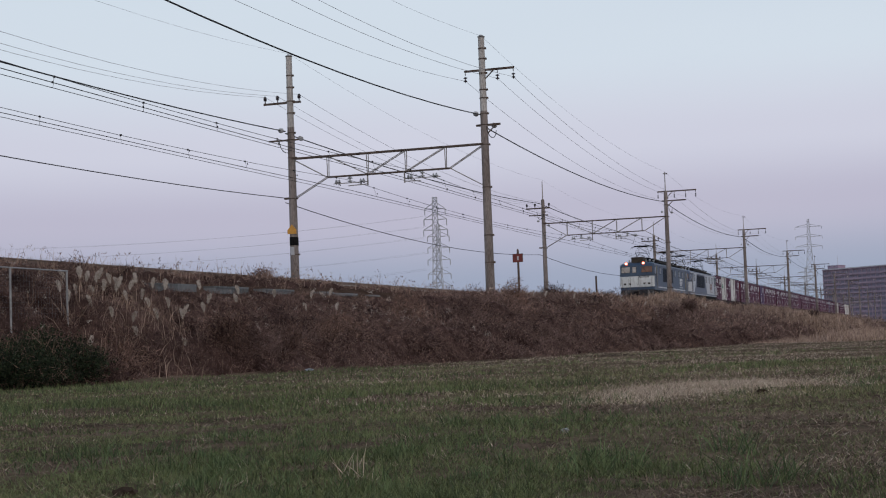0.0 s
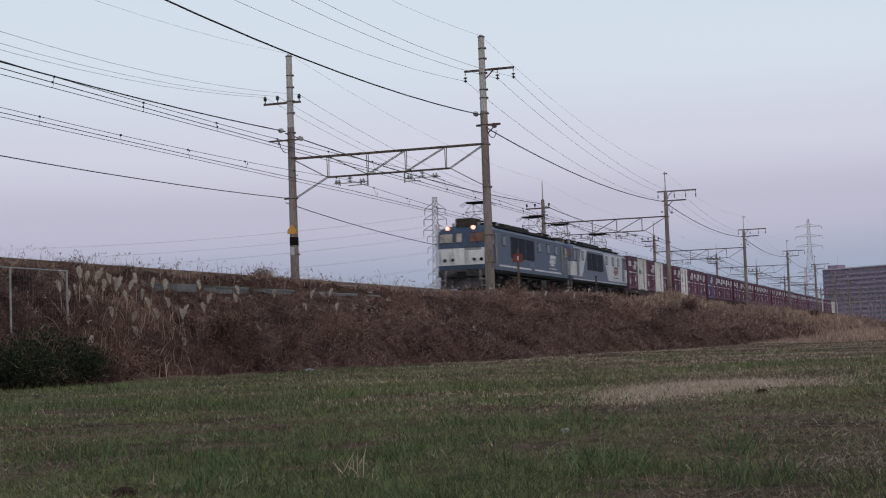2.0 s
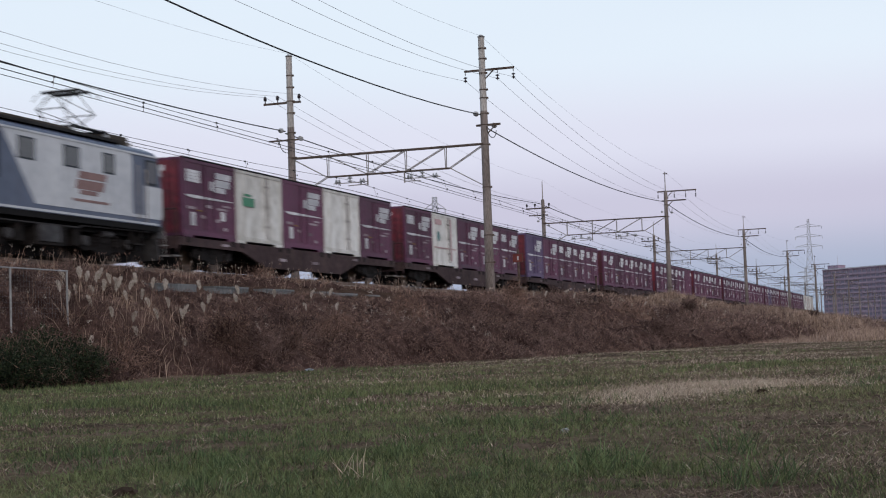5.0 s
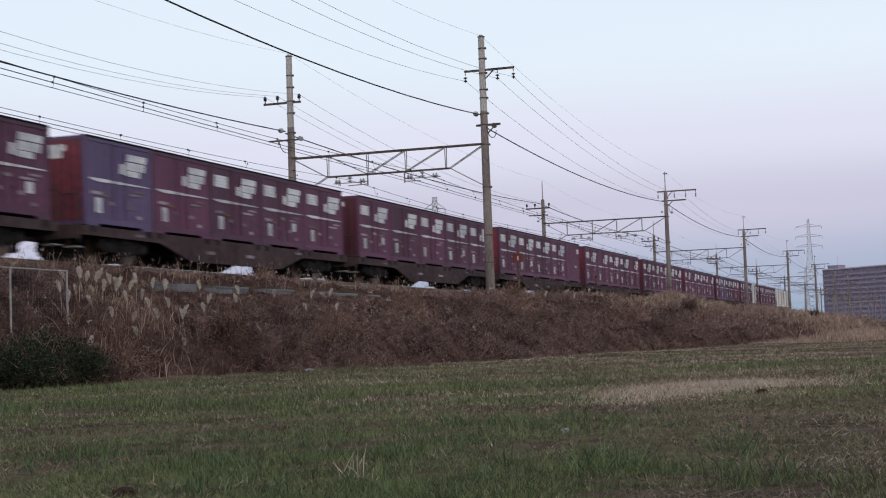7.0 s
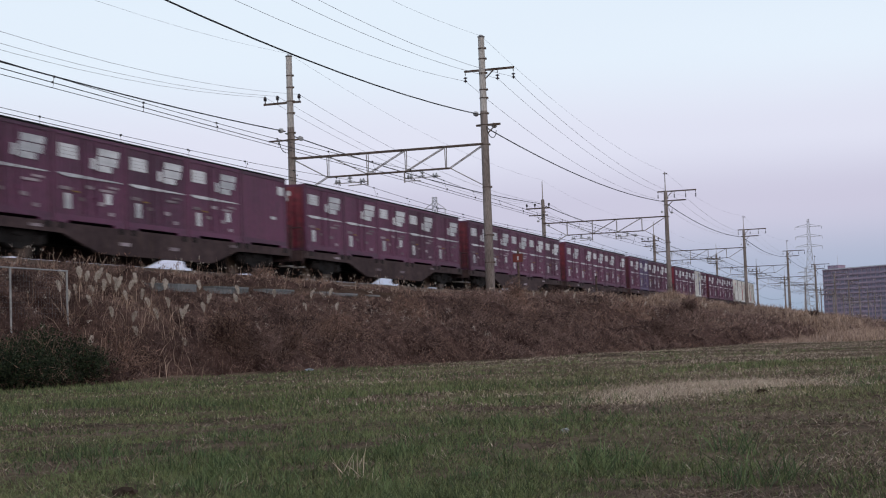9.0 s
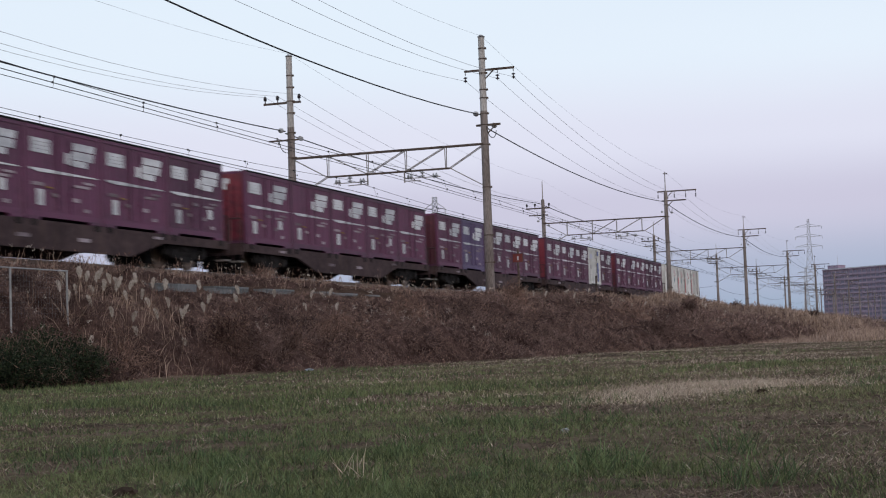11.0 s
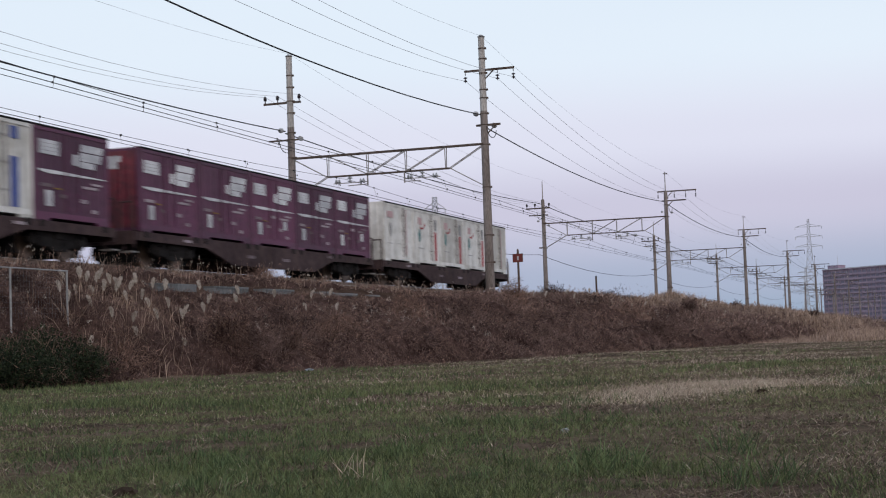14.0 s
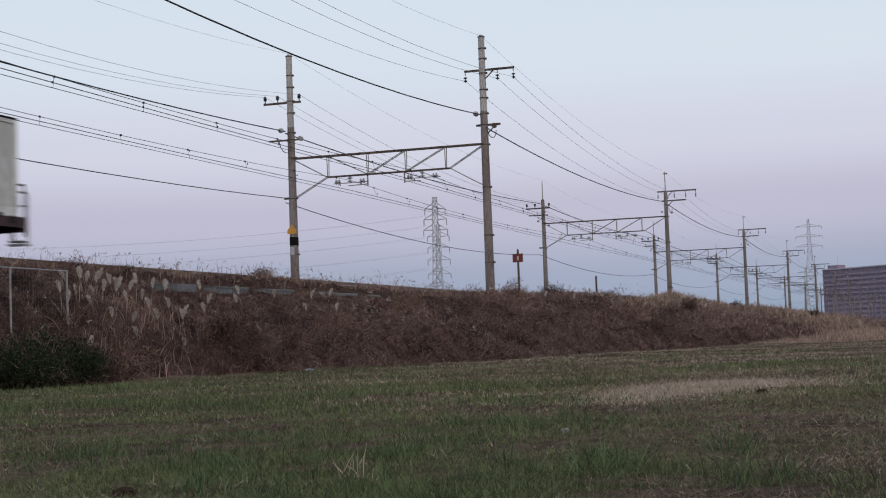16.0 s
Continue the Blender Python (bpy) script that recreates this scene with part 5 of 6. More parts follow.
# top of the growth along the shoulder
CREST = [(-20, 2.75), (20, 2.68), (28, 2.55), (31, 2.2), (34, 2.12), (47, 2.05), (52, 2.38), (60, 2.56), (69, 2.66), (80, 2.80), (85, 2.86), (92, 2.62), (98, 2.66), (104, 2.88), (107, 3.25), (110, 3.22), (113, 2.74),
         (122, 2.66), (134, 2.72), (150, 2.80), (212, 2.95), (300, 3.1)]


def growth_top(x, y):
    """The height of the top of the brushwood over the bank."""
    toe = table_many(TOE, x)
    g = ground_many(x, y)
    k = np.clip((y - toe) / (SHOULDER_Y - toe), 0, 1)
    edge = np.clip((y - toe + 0.1) / 0.9, 0, 1) ** 0.6
    lump = 0.66 + 0.42 * wavy(x, y, 0.6, 21) + 0.40 * wavy(x, y, 1.6, 22) + 0.26 * wavy(x, y, 3.6, 24)
    slope = g + edge * np.clip(lump, 0.10, 1.7) * (1.0 - 0.35 * k) * np.where((x > 30) & (x < 50) & (y > 15.8), np.where(x > 37, 0.43, 0.52), 1.0)
    crest = table_many(CREST, x) + np.interp(x, [28, 32, 45, 50, 56], [0.0, 0.52, 0.62, 0.40, 0.0]) * np.clip((y - 18.25) / 0.35, 0, 1) + 0.07 * wavy(x, y * 0.5, 1.2, 23)
    s = np.clip((y - 17.6) / 1.0, 0, 1)
    return np.minimum(slope * (1 - s) + crest * s, crest + 0.04)


def build_thicket():
    # dark sheet below the twigs, coloured as the shaded inside of the growth
    xs, ys = np.concatenate([np.arange(-8, 70, 0.4), np.arange(70, 299, 1.2)]), np.linspace(0, 1, 30)
    X, K = np.meshgrid(xs, ys, indexing="ij")
    toe = table_many(TOE, X)
    Y = toe - 0.05 + K * (20.3 - toe)
    G = ground_many(X, Y)
    H = growth_top(X, Y)
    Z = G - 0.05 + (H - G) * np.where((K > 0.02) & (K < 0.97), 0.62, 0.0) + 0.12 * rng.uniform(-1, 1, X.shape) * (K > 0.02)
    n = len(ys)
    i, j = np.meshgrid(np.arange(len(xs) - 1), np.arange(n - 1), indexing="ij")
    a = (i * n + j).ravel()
    me = raw_mesh("thicket_core", np.stack([X, Y, Z], 2).reshape(-1, 3), np.stack([a, a + n, a + n + 1, a + 1], 1), M_THICKET_SHADE)
    stuff("thicket_core", me, "dark sheet standing for the shaded inside of the brushwood")

    def scatter(n, x0, x1, power):
        u = rng.uniform(0, 1, n)
        x = x0 * (x1 / x0) ** u if power else rng.uniform(x0, x1, n)
        toe = table_many(TOE, x)
        y = toe - 0.1 + rng.uniform(0, 1, n) ** 1.15 * (20.2 - toe)
        return x, y

    for nm, count, mat, label, lo, hi, w0, w1, sp in (
            ("bramble", 370000, M_BRUSH, "tangled dead brown brambles covering the railway bank", 0.06, 0.25, 0.007, 0.018, 1.1),
            ("dry_vine", 150000, M_RUSSET, "dry russet leaves and vines on the railway bank", 0.03, 0.10, 0.010, 0.026, 1.3),
            ("twigs", 70000, M_TWIG, "pale tan twigs and stems sticking out of the brambles", 0.06, 0.28, 0.004, 0.008, 1.3)):
        x, y = scatter(count, 17, 230, True)
        g, h = ground_many(x, y), growth_top(x, y)
        if nm == "twigs":
            keep = wavy(x, y, 0.7, 31) + rng.normal(size=len(x)) * 0.5 > 0.15
            x, y, g, h = x[keep], y[keep], g[keep], h[keep]
        if nm == "twigs":
            extra = 95000
            ex = 48 + 110 * rng.uniform(0, 1, extra) ** 0.8
            ey = table_many(TOE, ex) + rng.uniform(0, 1, extra) ** 0.8 * (20.2 - table_many(TOE, ex))
            ok = wavy(ex, ey, 0.35, 35) + 0.5 * wavy(ex, ey, 1.2, 36) + (ex - 70) / 60 + (ey - 15) * 0.12 + rng.normal(size=extra) * 0.35 > 0.1
            x, y = np.append(x, ex[ok]), np.append(y, ey[ok])
            g, h = ground_many(x, y), growth_top(x, y)
        if nm == "bramble":
            keep = 0.8 * wavy(x, y, 0.55, 37) + 0.6 * wavy(x, y, 1.5, 38) + rng.normal(size=len(x)) * 0.3 > -0.55
            x, y, g, h = x[keep], y[keep], g[keep], h[keep]
        if nm == "dry_vine":
            keep = wavy(x, y, 0.5, 33) + rng.normal(size=len(x)) * 0.5 > -0.2
            x, y, g, h = x[keep], y[keep], g[keep], h[keep]
        n = len(x)
        z = g + (h - g) * (0.35 + 0.65 * rng.uniform(0, 1, n) ** 0.6)
        far = np.clip(x / 40, 0.8, 3.0) ** 0.8
        base = np.stack([x, y, z - 0.05], 1)
        fn = leaves if nm == "dry_vine" else slivers
        d = upward(n, sp) if nm != "bramble" else unit(rng.normal(size=(n, 3)) + [0, 0, 0.5])
        stuff(nm, fn(nm, base, d, rng.uniform(lo, hi, n) * np.clip(far, 0.8, 1.6), rng.uniform(w0, w1, n) * far, mat), label)
    # paler feathery growth farther along the bank
    n = 75000
    x = 62 + 110 * rng.uniform(0, 1, n) ** 0.9
    toe = table_many(TOE, x)
    y = toe + 0.2 + rng.uniform(0, 1, n) ** 0.8 * (20.0 - toe)
    patchy = 0.8 * wavy(x, y, 0.30, 81) + 0.5 * wavy(x, y, 0.9, 82) + np.clip((x - 85) / 35, -0.6, 0.7) + np.clip((y - 14) / 10, -0.3, 0.4)
    keep = patchy + rng.normal(size=n) * 0.3 > 0.25
    x, y = x[keep], y[keep]
    n = len(x)
    base = np.stack([x, y, growth_top(x, y) - rng.uniform(0.0, 0.18, n)], 1)
    stuff("feathery_weeds", leaves("feathery_weeds", base, upward(n, 1.0), rng.uniform(0.10, 0.26, n), rng.uniform(0.025, 0.06, n), M_TWIG), "pale feathery dead weeds on the bank")
    # reeds and dry weeds standing on the crest
    n = 14000
    x = 18 * (260 / 18) ** rng.uniform(0, 1, n)
    y = rng.uniform(18.0, 20.4, n)
    far = np.clip(x / 40, 0.8, 3.5) ** 0.8
    h = growth_top(x, y)
    clump = np.clip(0.5 + 0.8 * wavy(x, y, 0.9, 41), 0.1, 1.6)
    L = rng.uniform(0.04, 0.26, n) * clump + rng.uniform(0.15, 0.5, n) * (rng.uniform(0, 1, n) < 0.10)
    wide = 0.011 * far * rng.uniform(0.7, 1.4, n)
    up = upward(n, 0.28)
    for nm, mm, mat in (("crest_weeds", rng.uniform(0, 1, n) < 0.55, M_TWIG), ("crest_reeds", rng.uniform(0, 1, n) < 0.55, M_REED)):
        stuff(nm, blades(nm, np.stack([x, y, h - 0.15], 1)[mm], up[mm], (L + 0.12)[mm], wide[mm], mat, 0.4), "dry weeds and stalks along the top of the bank")
    m = rng.uniform(0, 1, n) < 0.22
    top = np.stack([x, y, h - 0.1], 1)[m] + upward(int(m.sum()), 0.2) * L[m][:, None]
    k = 5
    b = np.repeat(top, k, 0) + rng.normal(size=(len(top) * k, 3)) * 0.03
    stuff("seed_heads", leaves("seed_heads", b, upward(len(b), 0.8), rng.uniform(0.04, 0.11, len(b)), rng.uniform(0.012, 0.03, len(b)) * np.repeat(far[m], k), M_RUSSET), "brown seed heads on the weeds of the bank")


def build_tan_reeds():
    """Paler reed stands, each a clump of its own."""
    for cx, cy, w, h, cnt in ((108.5, 18.3, 2.6, 0.8, 2600), (134, 17.6, 6.0, 0.35, 2600), (90, 18.3, 3.0, 0.45, 900), (82, 17.0, 3.0, 0.4, 700), (150, 10.0, 14.0, 0.7, 1800), (92, 7.2, 4.0, 0.45, 1300), (101, 7.6, 6.0, 0.55, 1800), (113, 8.0, 7.0, 0.65, 2000), (127, 8.4, 9.0, 0.75, 2200), (28.5, 16.7, 2.5, 0.5, 300), (74, 19.3, 3.5, 0.38, 900), (79, 19.2, 4.0, 0.42, 1100), (85, 19.3, 4.0, 0.45, 1200), (93, 19.2, 5.0, 0.42, 1200), (101, 19.2, 4.0, 0.4, 900), (122, 18.6, 5.0, 0.25, 1600), (145, 18.4, 7.0, 0.3, 1800), (88, 17.0, 5.0, 0.3, 2200), (98, 15.5, 6.0, 0.3, 2200), (110, 15.0, 7.0, 0.3, 2600), (125, 14.5, 9.0, 0.35, 3000), (118, 17.0, 6.0, 0.3, 2400)):
        x = cx + rng.normal(size=cnt) * w / 2
        y = np.clip(cy + rng.normal(size=cnt) * min(w / 3, 1.6), 4, 19.8)
        g = np.maximum(growth_top(x, y) - 0.25, ground_many(x, y))
        far = np.clip(cx / 40, 0.8, 4.0) ** 0.8
        me = blades("reed_clump", np.stack([x, y, g], 1), upward(cnt, 0.3), rng.uniform(0.4, 1.0, cnt) * h + 0.15, 0.012 * far * rng.uniform(0.7, 1.3, cnt), M_REED, 0.7)
        tagged(new("reed_clump", me), "clump of dry tan reeds on the bank", "reeds", "reed clumps", "stuff")


def build_meadow():
    """Tall dry grass past the end of the mown field."""
    n = 60000
    x = 70 + 75 * rng.uniform(0, 1, n) ** 1.3
    y = rng.uniform(-22, 9, n)
    keep = (y < table_many(TOE, x) + 1.5) & (x > 71 + 3.0 * wavy(x * 0, y, 0.5, 61) + 0.25 * np.abs(y - 4))
    x, y = x[keep], y[keep]
    n = len(x)
    L = rng.uniform(0.2, 0.58, n) * np.clip(x / 78, 1.0, 1.5) * np.clip(0.75 + 0.4 * wavy(x, y, 0.4, 62), 0.3, 1.4)
    far = (x / 40) ** 0.8
    half = n // 2
    base = np.stack([x, y, ground_many(x, y)], 1)
    for nm, sl, mat in (("dry_meadow", slice(0, half), M_REED), ("brown_meadow", slice(half, n), M_TWIG)):
        me = blades(nm, base[sl], upward(len(x[sl]), 0.35), L[sl], 0.012 * far[sl] * rng.uniform(0.7, 1.3, len(x[sl])), mat, 0.7)
        stuff(nm, me, "tall dry brown grass past the mown field")


def build_pampas():
    """Silver grass with fluffy plumes, a few kinds, repeated along the bank."""
    kinds = []
    for k in range(5):
        t = thing("silver_grass", "silver grass stalk with a pale fluffy drooping plume", "grass", "silver grass on the bank")
        H = 0.75 + 0.16 * k
        bend = 0.10 + 0.05 * (k % 3)
        pts = [(bend * (q ** 2) * H, 0, q * H) for q in np.linspace(0, 1, 6)]
        part("stalk", Shape().line(pts, 0.006, 4), M_REED, t)
        n = 420
        q = rng.uniform(0, 1, n)
        ax = np.stack([bend * H + 0.09 * q ** 1.7, 0 * q, H - 0.05 + 0.30 * q - 0.10 * q ** 2.6], 1)
        off = rng.normal(size=(n, 3)) * (0.020 * np.sin(np.pi * np.clip(q, 0.05, 0.95)) + 0.004)[:, None]
        d = unit(np.stack([0.12 + rng.normal(size=n) * 0.12, rng.normal(size=n) * 0.12, 1.0 - 0.5 * q ** 2 + rng.normal(size=n) * 0.1], 1))
        part("plume", leaves("plume", ax + off, d, rng.uniform(0.03, 0.065, n), rng.uniform(0.006, 0.012, n), M_PLUME), None, t, "pale fluffy plume")
        n = 9
        part("leaf_blades", blades("leaf_blades", np.stack([rng.normal(size=n) * 0.02, rng.normal(size=n) * 0.02, rng.uniform(0, 0.3, n)], 1), upward(n, 0.45), rng.uniform(0.3, 0.6, n), np.full(n, 0.012), M_REED, 0.9), None, t)
        kinds.append(t)
    # tops of the tallest plumes, then loose ones lower down the slope
    spots = [(26.81, 17.2, 2.06), (28.01, 17.6, 2.39), (28.23, 17.5, 2.31), (27.98, 16.9, 1.8), (29.47, 17.4, 2.31), (29.94, 17.3, 2.28), (30.63, 17.3, 2.23), (29.43, 17.0, 1.93), (30.05, 16.8, 1.8), (30.47, 16.7, 1.75), (30.39, 16.4, 1.57), (33.44, 17.4, 2.29), (32.71, 17.0, 1.89), (32.3, 16.7, 1.67), (35.46, 17.3, 2.19), (35.03, 17.1, 1.94), (29.7, 15.6, 0.85), (27.99, 16.6, 1.55), (30.55, 16.3, 1.47), (26.83, 17.0, 1.86), (31.7, 17.5, 2.25), (37.73, 17.5, 2.18), (69.1, 17.5, 2.2), (82.3, 16.5, 1.7), (75.77, 15.5, 1.27), (110.46, 17.5, 1.98)]
    for _ in range(13):
        spots.append((rng.uniform(27.4, 31.2), rng.uniform(17.1, 17.7), rng.uniform(1.95, 2.42)))
    for _ in range(14):
        x = 26 + 16 * rng.uniform(0, 1) ** 1.2
        y = rng.uniform(max(between(TOE, x) + 0.9, 15.7), 17.5)
        spots.append((x, y, float(growth_top(np.array([x]), np.array([y]))[0]) + rng.uniform(-0.1, 0.25)))
    for cx, cy in ((70, 14.0), (98, 16.0), (115, 16.0), (65, 16.5), (100, 15.0)):
        for _ in range(6):
            x, y = cx + rng.normal() * 2.0, cy + rng.normal() * 0.9
            spots.append((x, y, float(growth_top(np.array([x]), np.array([y]))[0]) + rng.uniform(0.0, 0.25)))
    for k, (x, y, top) in enumerate(spots):
        x, y = float(x), float(y)
        kind = k if k < 5 else int(rng.integers(0, 5))
        z = float(top) - (0.75 + 0.16 * kind) - 0.12
        m = pose(x, y, z, float(rng.uniform(-8, 8)), float(rng.uniform(-8, 8)), float(rng.uniform(0, 360)))
        if k < 5:
            kinds[k].matrix_basis = m
        else:
            copy_thing(kinds[kind], m)


def build_fluff():
    """Little pale tufts of seed fluff and bleached leaves caught in the brambles."""
    n = 420
    x = np.concatenate([rng.uniform(25, 46, 260), 60 + 60 * rng.uniform(0, 1, n - 260)])
    toe = table_many(TOE, x)
    y = toe + 0.6 + rng.uniform(0.1, 1, n) * (18.2 - toe)
    keep = wavy(x, y, 0.45, 91) + rng.normal(size=n) * 0.3 > 0.05
    x, y = x[keep], y[keep]
    per = 16
    c = np.repeat(np.stack([x, y, growth_top(x, y) + 0.02], 1), per, 0)
    far = np.repeat(np.clip(x / 40, 0.8, 2.2), per)
    m = len(c)
    base = c + rng.normal(size=(m, 3)) * (0.035 * far)[:, None]
    stuff("seed_fluff", leaves("seed_fluff", base, unit(rng.normal(size=(m, 3)) + [0, 0, 0.4]), rng.uniform(0.02, 0.06, m) * far, rng.uniform(0.008, 0.02, m) * far, M_PLUME), "pale seed fluff on dead weeds of the bank")
    # stalks with pale heads along the top of the bank
    n = 260
    x = np.concatenate([rng.uniform(27, 60, 120), 60 + 70 * rng.uniform(0, 1, n - 120)])
    y = rng.uniform(18.3, 19.6, n)
    L = rng.uniform(0.15, 0.55, n)
    far = np.clip(x / 40, 0.8, 2.4)
    base = np.stack([x, y, growth_top(x, y) - 0.12], 1)
    up = upward(n, 0.16)
    stuff("headed_stalks", slivers("headed_stalks", base, up, L + 0.1, 0.012 * far, M_REED), "thin dry stalks along the top of the bank")
    per = 6
    c = np.repeat(base + up * (L + 0.02)[:, None], per, 0)
    m = len(c)
    stuff("stalk_heads", leaves("stalk_heads", c + rng.normal(size=(m, 3)) * 0.018, upward(m, 0.6), rng.uniform(0.03, 0.08, m), rng.uniform(0.008, 0.018, m) * np.repeat(far, per), M_PLUME), "pale feathery heads on dry stalks")


def build_shrub(name, label, cx, cy, rx, ry, h, count, mat, wide=0.05, lift=0.0):
    t = thing(name, label, "shrub", "", (cx, cy, ground_z(cx, cy) + lift))
    s = Shape()
    for k in range(9):
        a = rng.uniform(0, 6.28)
        tip = (rx * 0.6 * math.cos(a) * rng.uniform(0.3, 1), ry * 0.6 * math.sin(a), h * rng.uniform(0.5, 0.85))
        s.rod((0.05 * math.cos(a), 0.05 * math.sin(a), -0.1), tip, 0.022, 0.006, 5)
    part("stem", s, M_BRUSH, t)
    n = count
    clumps = 26
    ca, cr = rng.uniform(0, 6.28, clumps), rng.uniform(0, 1, clumps) ** 0.5
    cc = np.stack([rx * cr * np.cos(ca), ry * cr * np.sin(ca), h * (0.25 + 0.6 * rng.uniform(0, 1, clumps) * (1 - 0.5 * cr ** 2))], 1)
    idx = rng.integers(0, clumps, n)
    p = cc[idx] + rng.normal(size=(n, 3)) * [0.22 * rx ** 0.5, 0.20 * rx ** 0.5, 0.15 * h ** 0.5]
    p[:, 2] = np.clip(p[:, 2], 0.02, None)
    if h > 0.5:
        b = cc[rng.integers(0, clumps, 900)] + rng.normal(size=(900, 3)) * 0.2
        b[:, 2] = np.clip(b[:, 2], 0.02, None)
        part("twig_mass", slivers("twig_mass", b, unit(rng.normal(size=(900, 3)) + [0, 0, 0.7]), rng.uniform(0.1, 0.4, 900), rng.uniform(0.004, 0.010, 900), M_RUSSET), None, t)
    part("foliage", leaves("foliage", p, unit(rng.normal(size=(n, 3))), rng.uniform(0.03, 0.075, n), rng.uniform(0.4, 0.75, n) * wide, mat), None, t)
    return t


def build_bushes():
    """Rounded dead bushes that break the line of the bank."""
    mats = [M_BRUSH_DARK, M_BRUSH, M_RUSSET, M_RUSSET, M_BRUSH_DARK, M_BRUSH]
    names = {0: "very dark brown", 1: "dull brown", 2: "russet", 3: "russet", 4: "very dark brown", 5: "dull brown"}
    r = np.random.default_rng(19)
    for k in range(64):
        x = float(26 * (150 / 26) ** r.uniform(0, 1))
        toe = between(TOE, x)
        y = float(toe + 0.7 + (19.0 - toe) * r.uniform(0, 1) ** 0.8)
        if 29 < x < 50 and y > 16.3:
            y = 15.2
        kind = int(r.integers(0, 6))
        if k < 6:
            x, y, kind = 21.5 + k * 1.1, 15.85 + 0.2 * (k % 2), (0, 2, 1, 4, 0, 2)[k]
        rad = float(r.uniform(0.6, 1.3) * (1.0 if x < 50 else 1.35))
        h = float(r.uniform(0.35, 0.75) * rad) + 0.25
        if y > 17:
            h = min(h, 0.65)
        z = float(growth_top(np.array([x]), np.array([y]))[0]) - 0.35
        t = thing("dead_bush", f"{names[kind]} dead bush on the railway bank", "bush", "dead bushes on the bank", (x, y, z))
        n = 3600
        d = unit(r.normal(size=(n, 3)) * [1, 1, 0.8] + [0, 0, 0.35])
        q = r.uniform(0.35, 0.9, n)
        bump = 1 + 0.35 * wavy(d[:, 0] * 3, d[:, 1] * 3 + d[:, 2] * 2, 1.3, k + 70)
        base = d * q[:, None] * bump[:, None] * [rad, rad * 0.7, h]
        way = unit(d + r.normal(size=(n, 3)) * 1.2)
        far = max(0.8, x / 40) ** 0.8
        part("twig_mass", slivers("twig_mass", base, way, r.uniform(0.05, 0.20, n), r.uniform(0.006, 0.017, n) * far, mats[kind]), None, t)
        s = Shape()
        for a in range(5):
            s.rod((0, 0, -0.5), (rad * 0.5 * math.cos(a * 1.3), rad * 0.35 * math.sin(a * 1.3), h * 0.7), 0.02, 0.008, 4)
        part("stem", s, M_BRUSH, t)


def build_vegetation():
    build_grass()
    build_thicket()
    build_tan_reeds()
    build_bushes()
    build_meadow()
    build_pampas()
    build_fluff()
    for cx, cy, rx, ry, h in ((22.0, 16.0, 1.5, 0.7, 0.95), (24.2, 15.9, 0.9, 0.6, 1.1), (20.0, 16.6, 1.6, 0.8, 1.1), (25.2, 16.0, 0.6, 0.5, 0.75), (23.1, 15.8, 0.8, 0.5, 0.8)):
        build_shrub("evergreen_shrub", "dark evergreen shrub at the foot of the bank", cx, cy, rx, ry, h, 12000, M_EVERGREEN)
    build_shrub("dry_shrub", "small dense brown shrub on top of the bank", 41.4, 19.5, 0.32, 0.3, 0.42, 1500, M_RUSSET, 0.04, 0.0)


build_vegetation()


# ---- fence, trough, signs and litter ----
M_PIPE = material("fence_pipe", (0.16, 0.165, 0.18), (0.33, 0.335, 0.35), 0.5, 0.1, fine=9, broad=1.5, grime=0.35)
M_TROUGH = material("trough_concrete", (0.085, 0.092, 0.098), (0.175, 0.182, 0.195), 0.9, fine=9, broad=1.2, bump=0.2, per="object", spread=0.5)
M_SIGN = material("sign_red", (0.11, 0.018, 0.016), (0.18, 0.03, 0.026), 0.5, fine=5, broad=2.0)


def build_fence():
    t = thing("pipe_fence", "weathered pale pipe fence with wire mesh on the bank", "fence", "", (0, 17.0, 0))
    posts = [14.9, 16.87, 18.84, 20.81, 22.78, 24.76, 26.74]
    for x in posts:
        part("post", Shape().rod((x, 0, ground_z(x, 17.0) - 0.2), (x, 0, 2.335), 0.021, n=8), M_PIPE, t, "pale metal post")
    for a, b in zip(posts, posts[1:]):
        part("top_rail", Shape().rod((a, 0, 2.32), (b, 0, 2.32), 0.014, n=8), M_PIPE, t)
        s = Shape()
        for k in range(20):
            x = a + (b - a) * (k + 0.5) / 20
            s.rod((x, 0, 1.36), (x, 0, 2.28), 0.0008, n=3, caps=False)
        for k in range(8):
            z = 1.44 + k * 0.105
            s.rod((a, 0, z), (b, 0, z), 0.0008, n=3, caps=False)
        part("mesh_panel", s, M_WIRE_GREY, t)


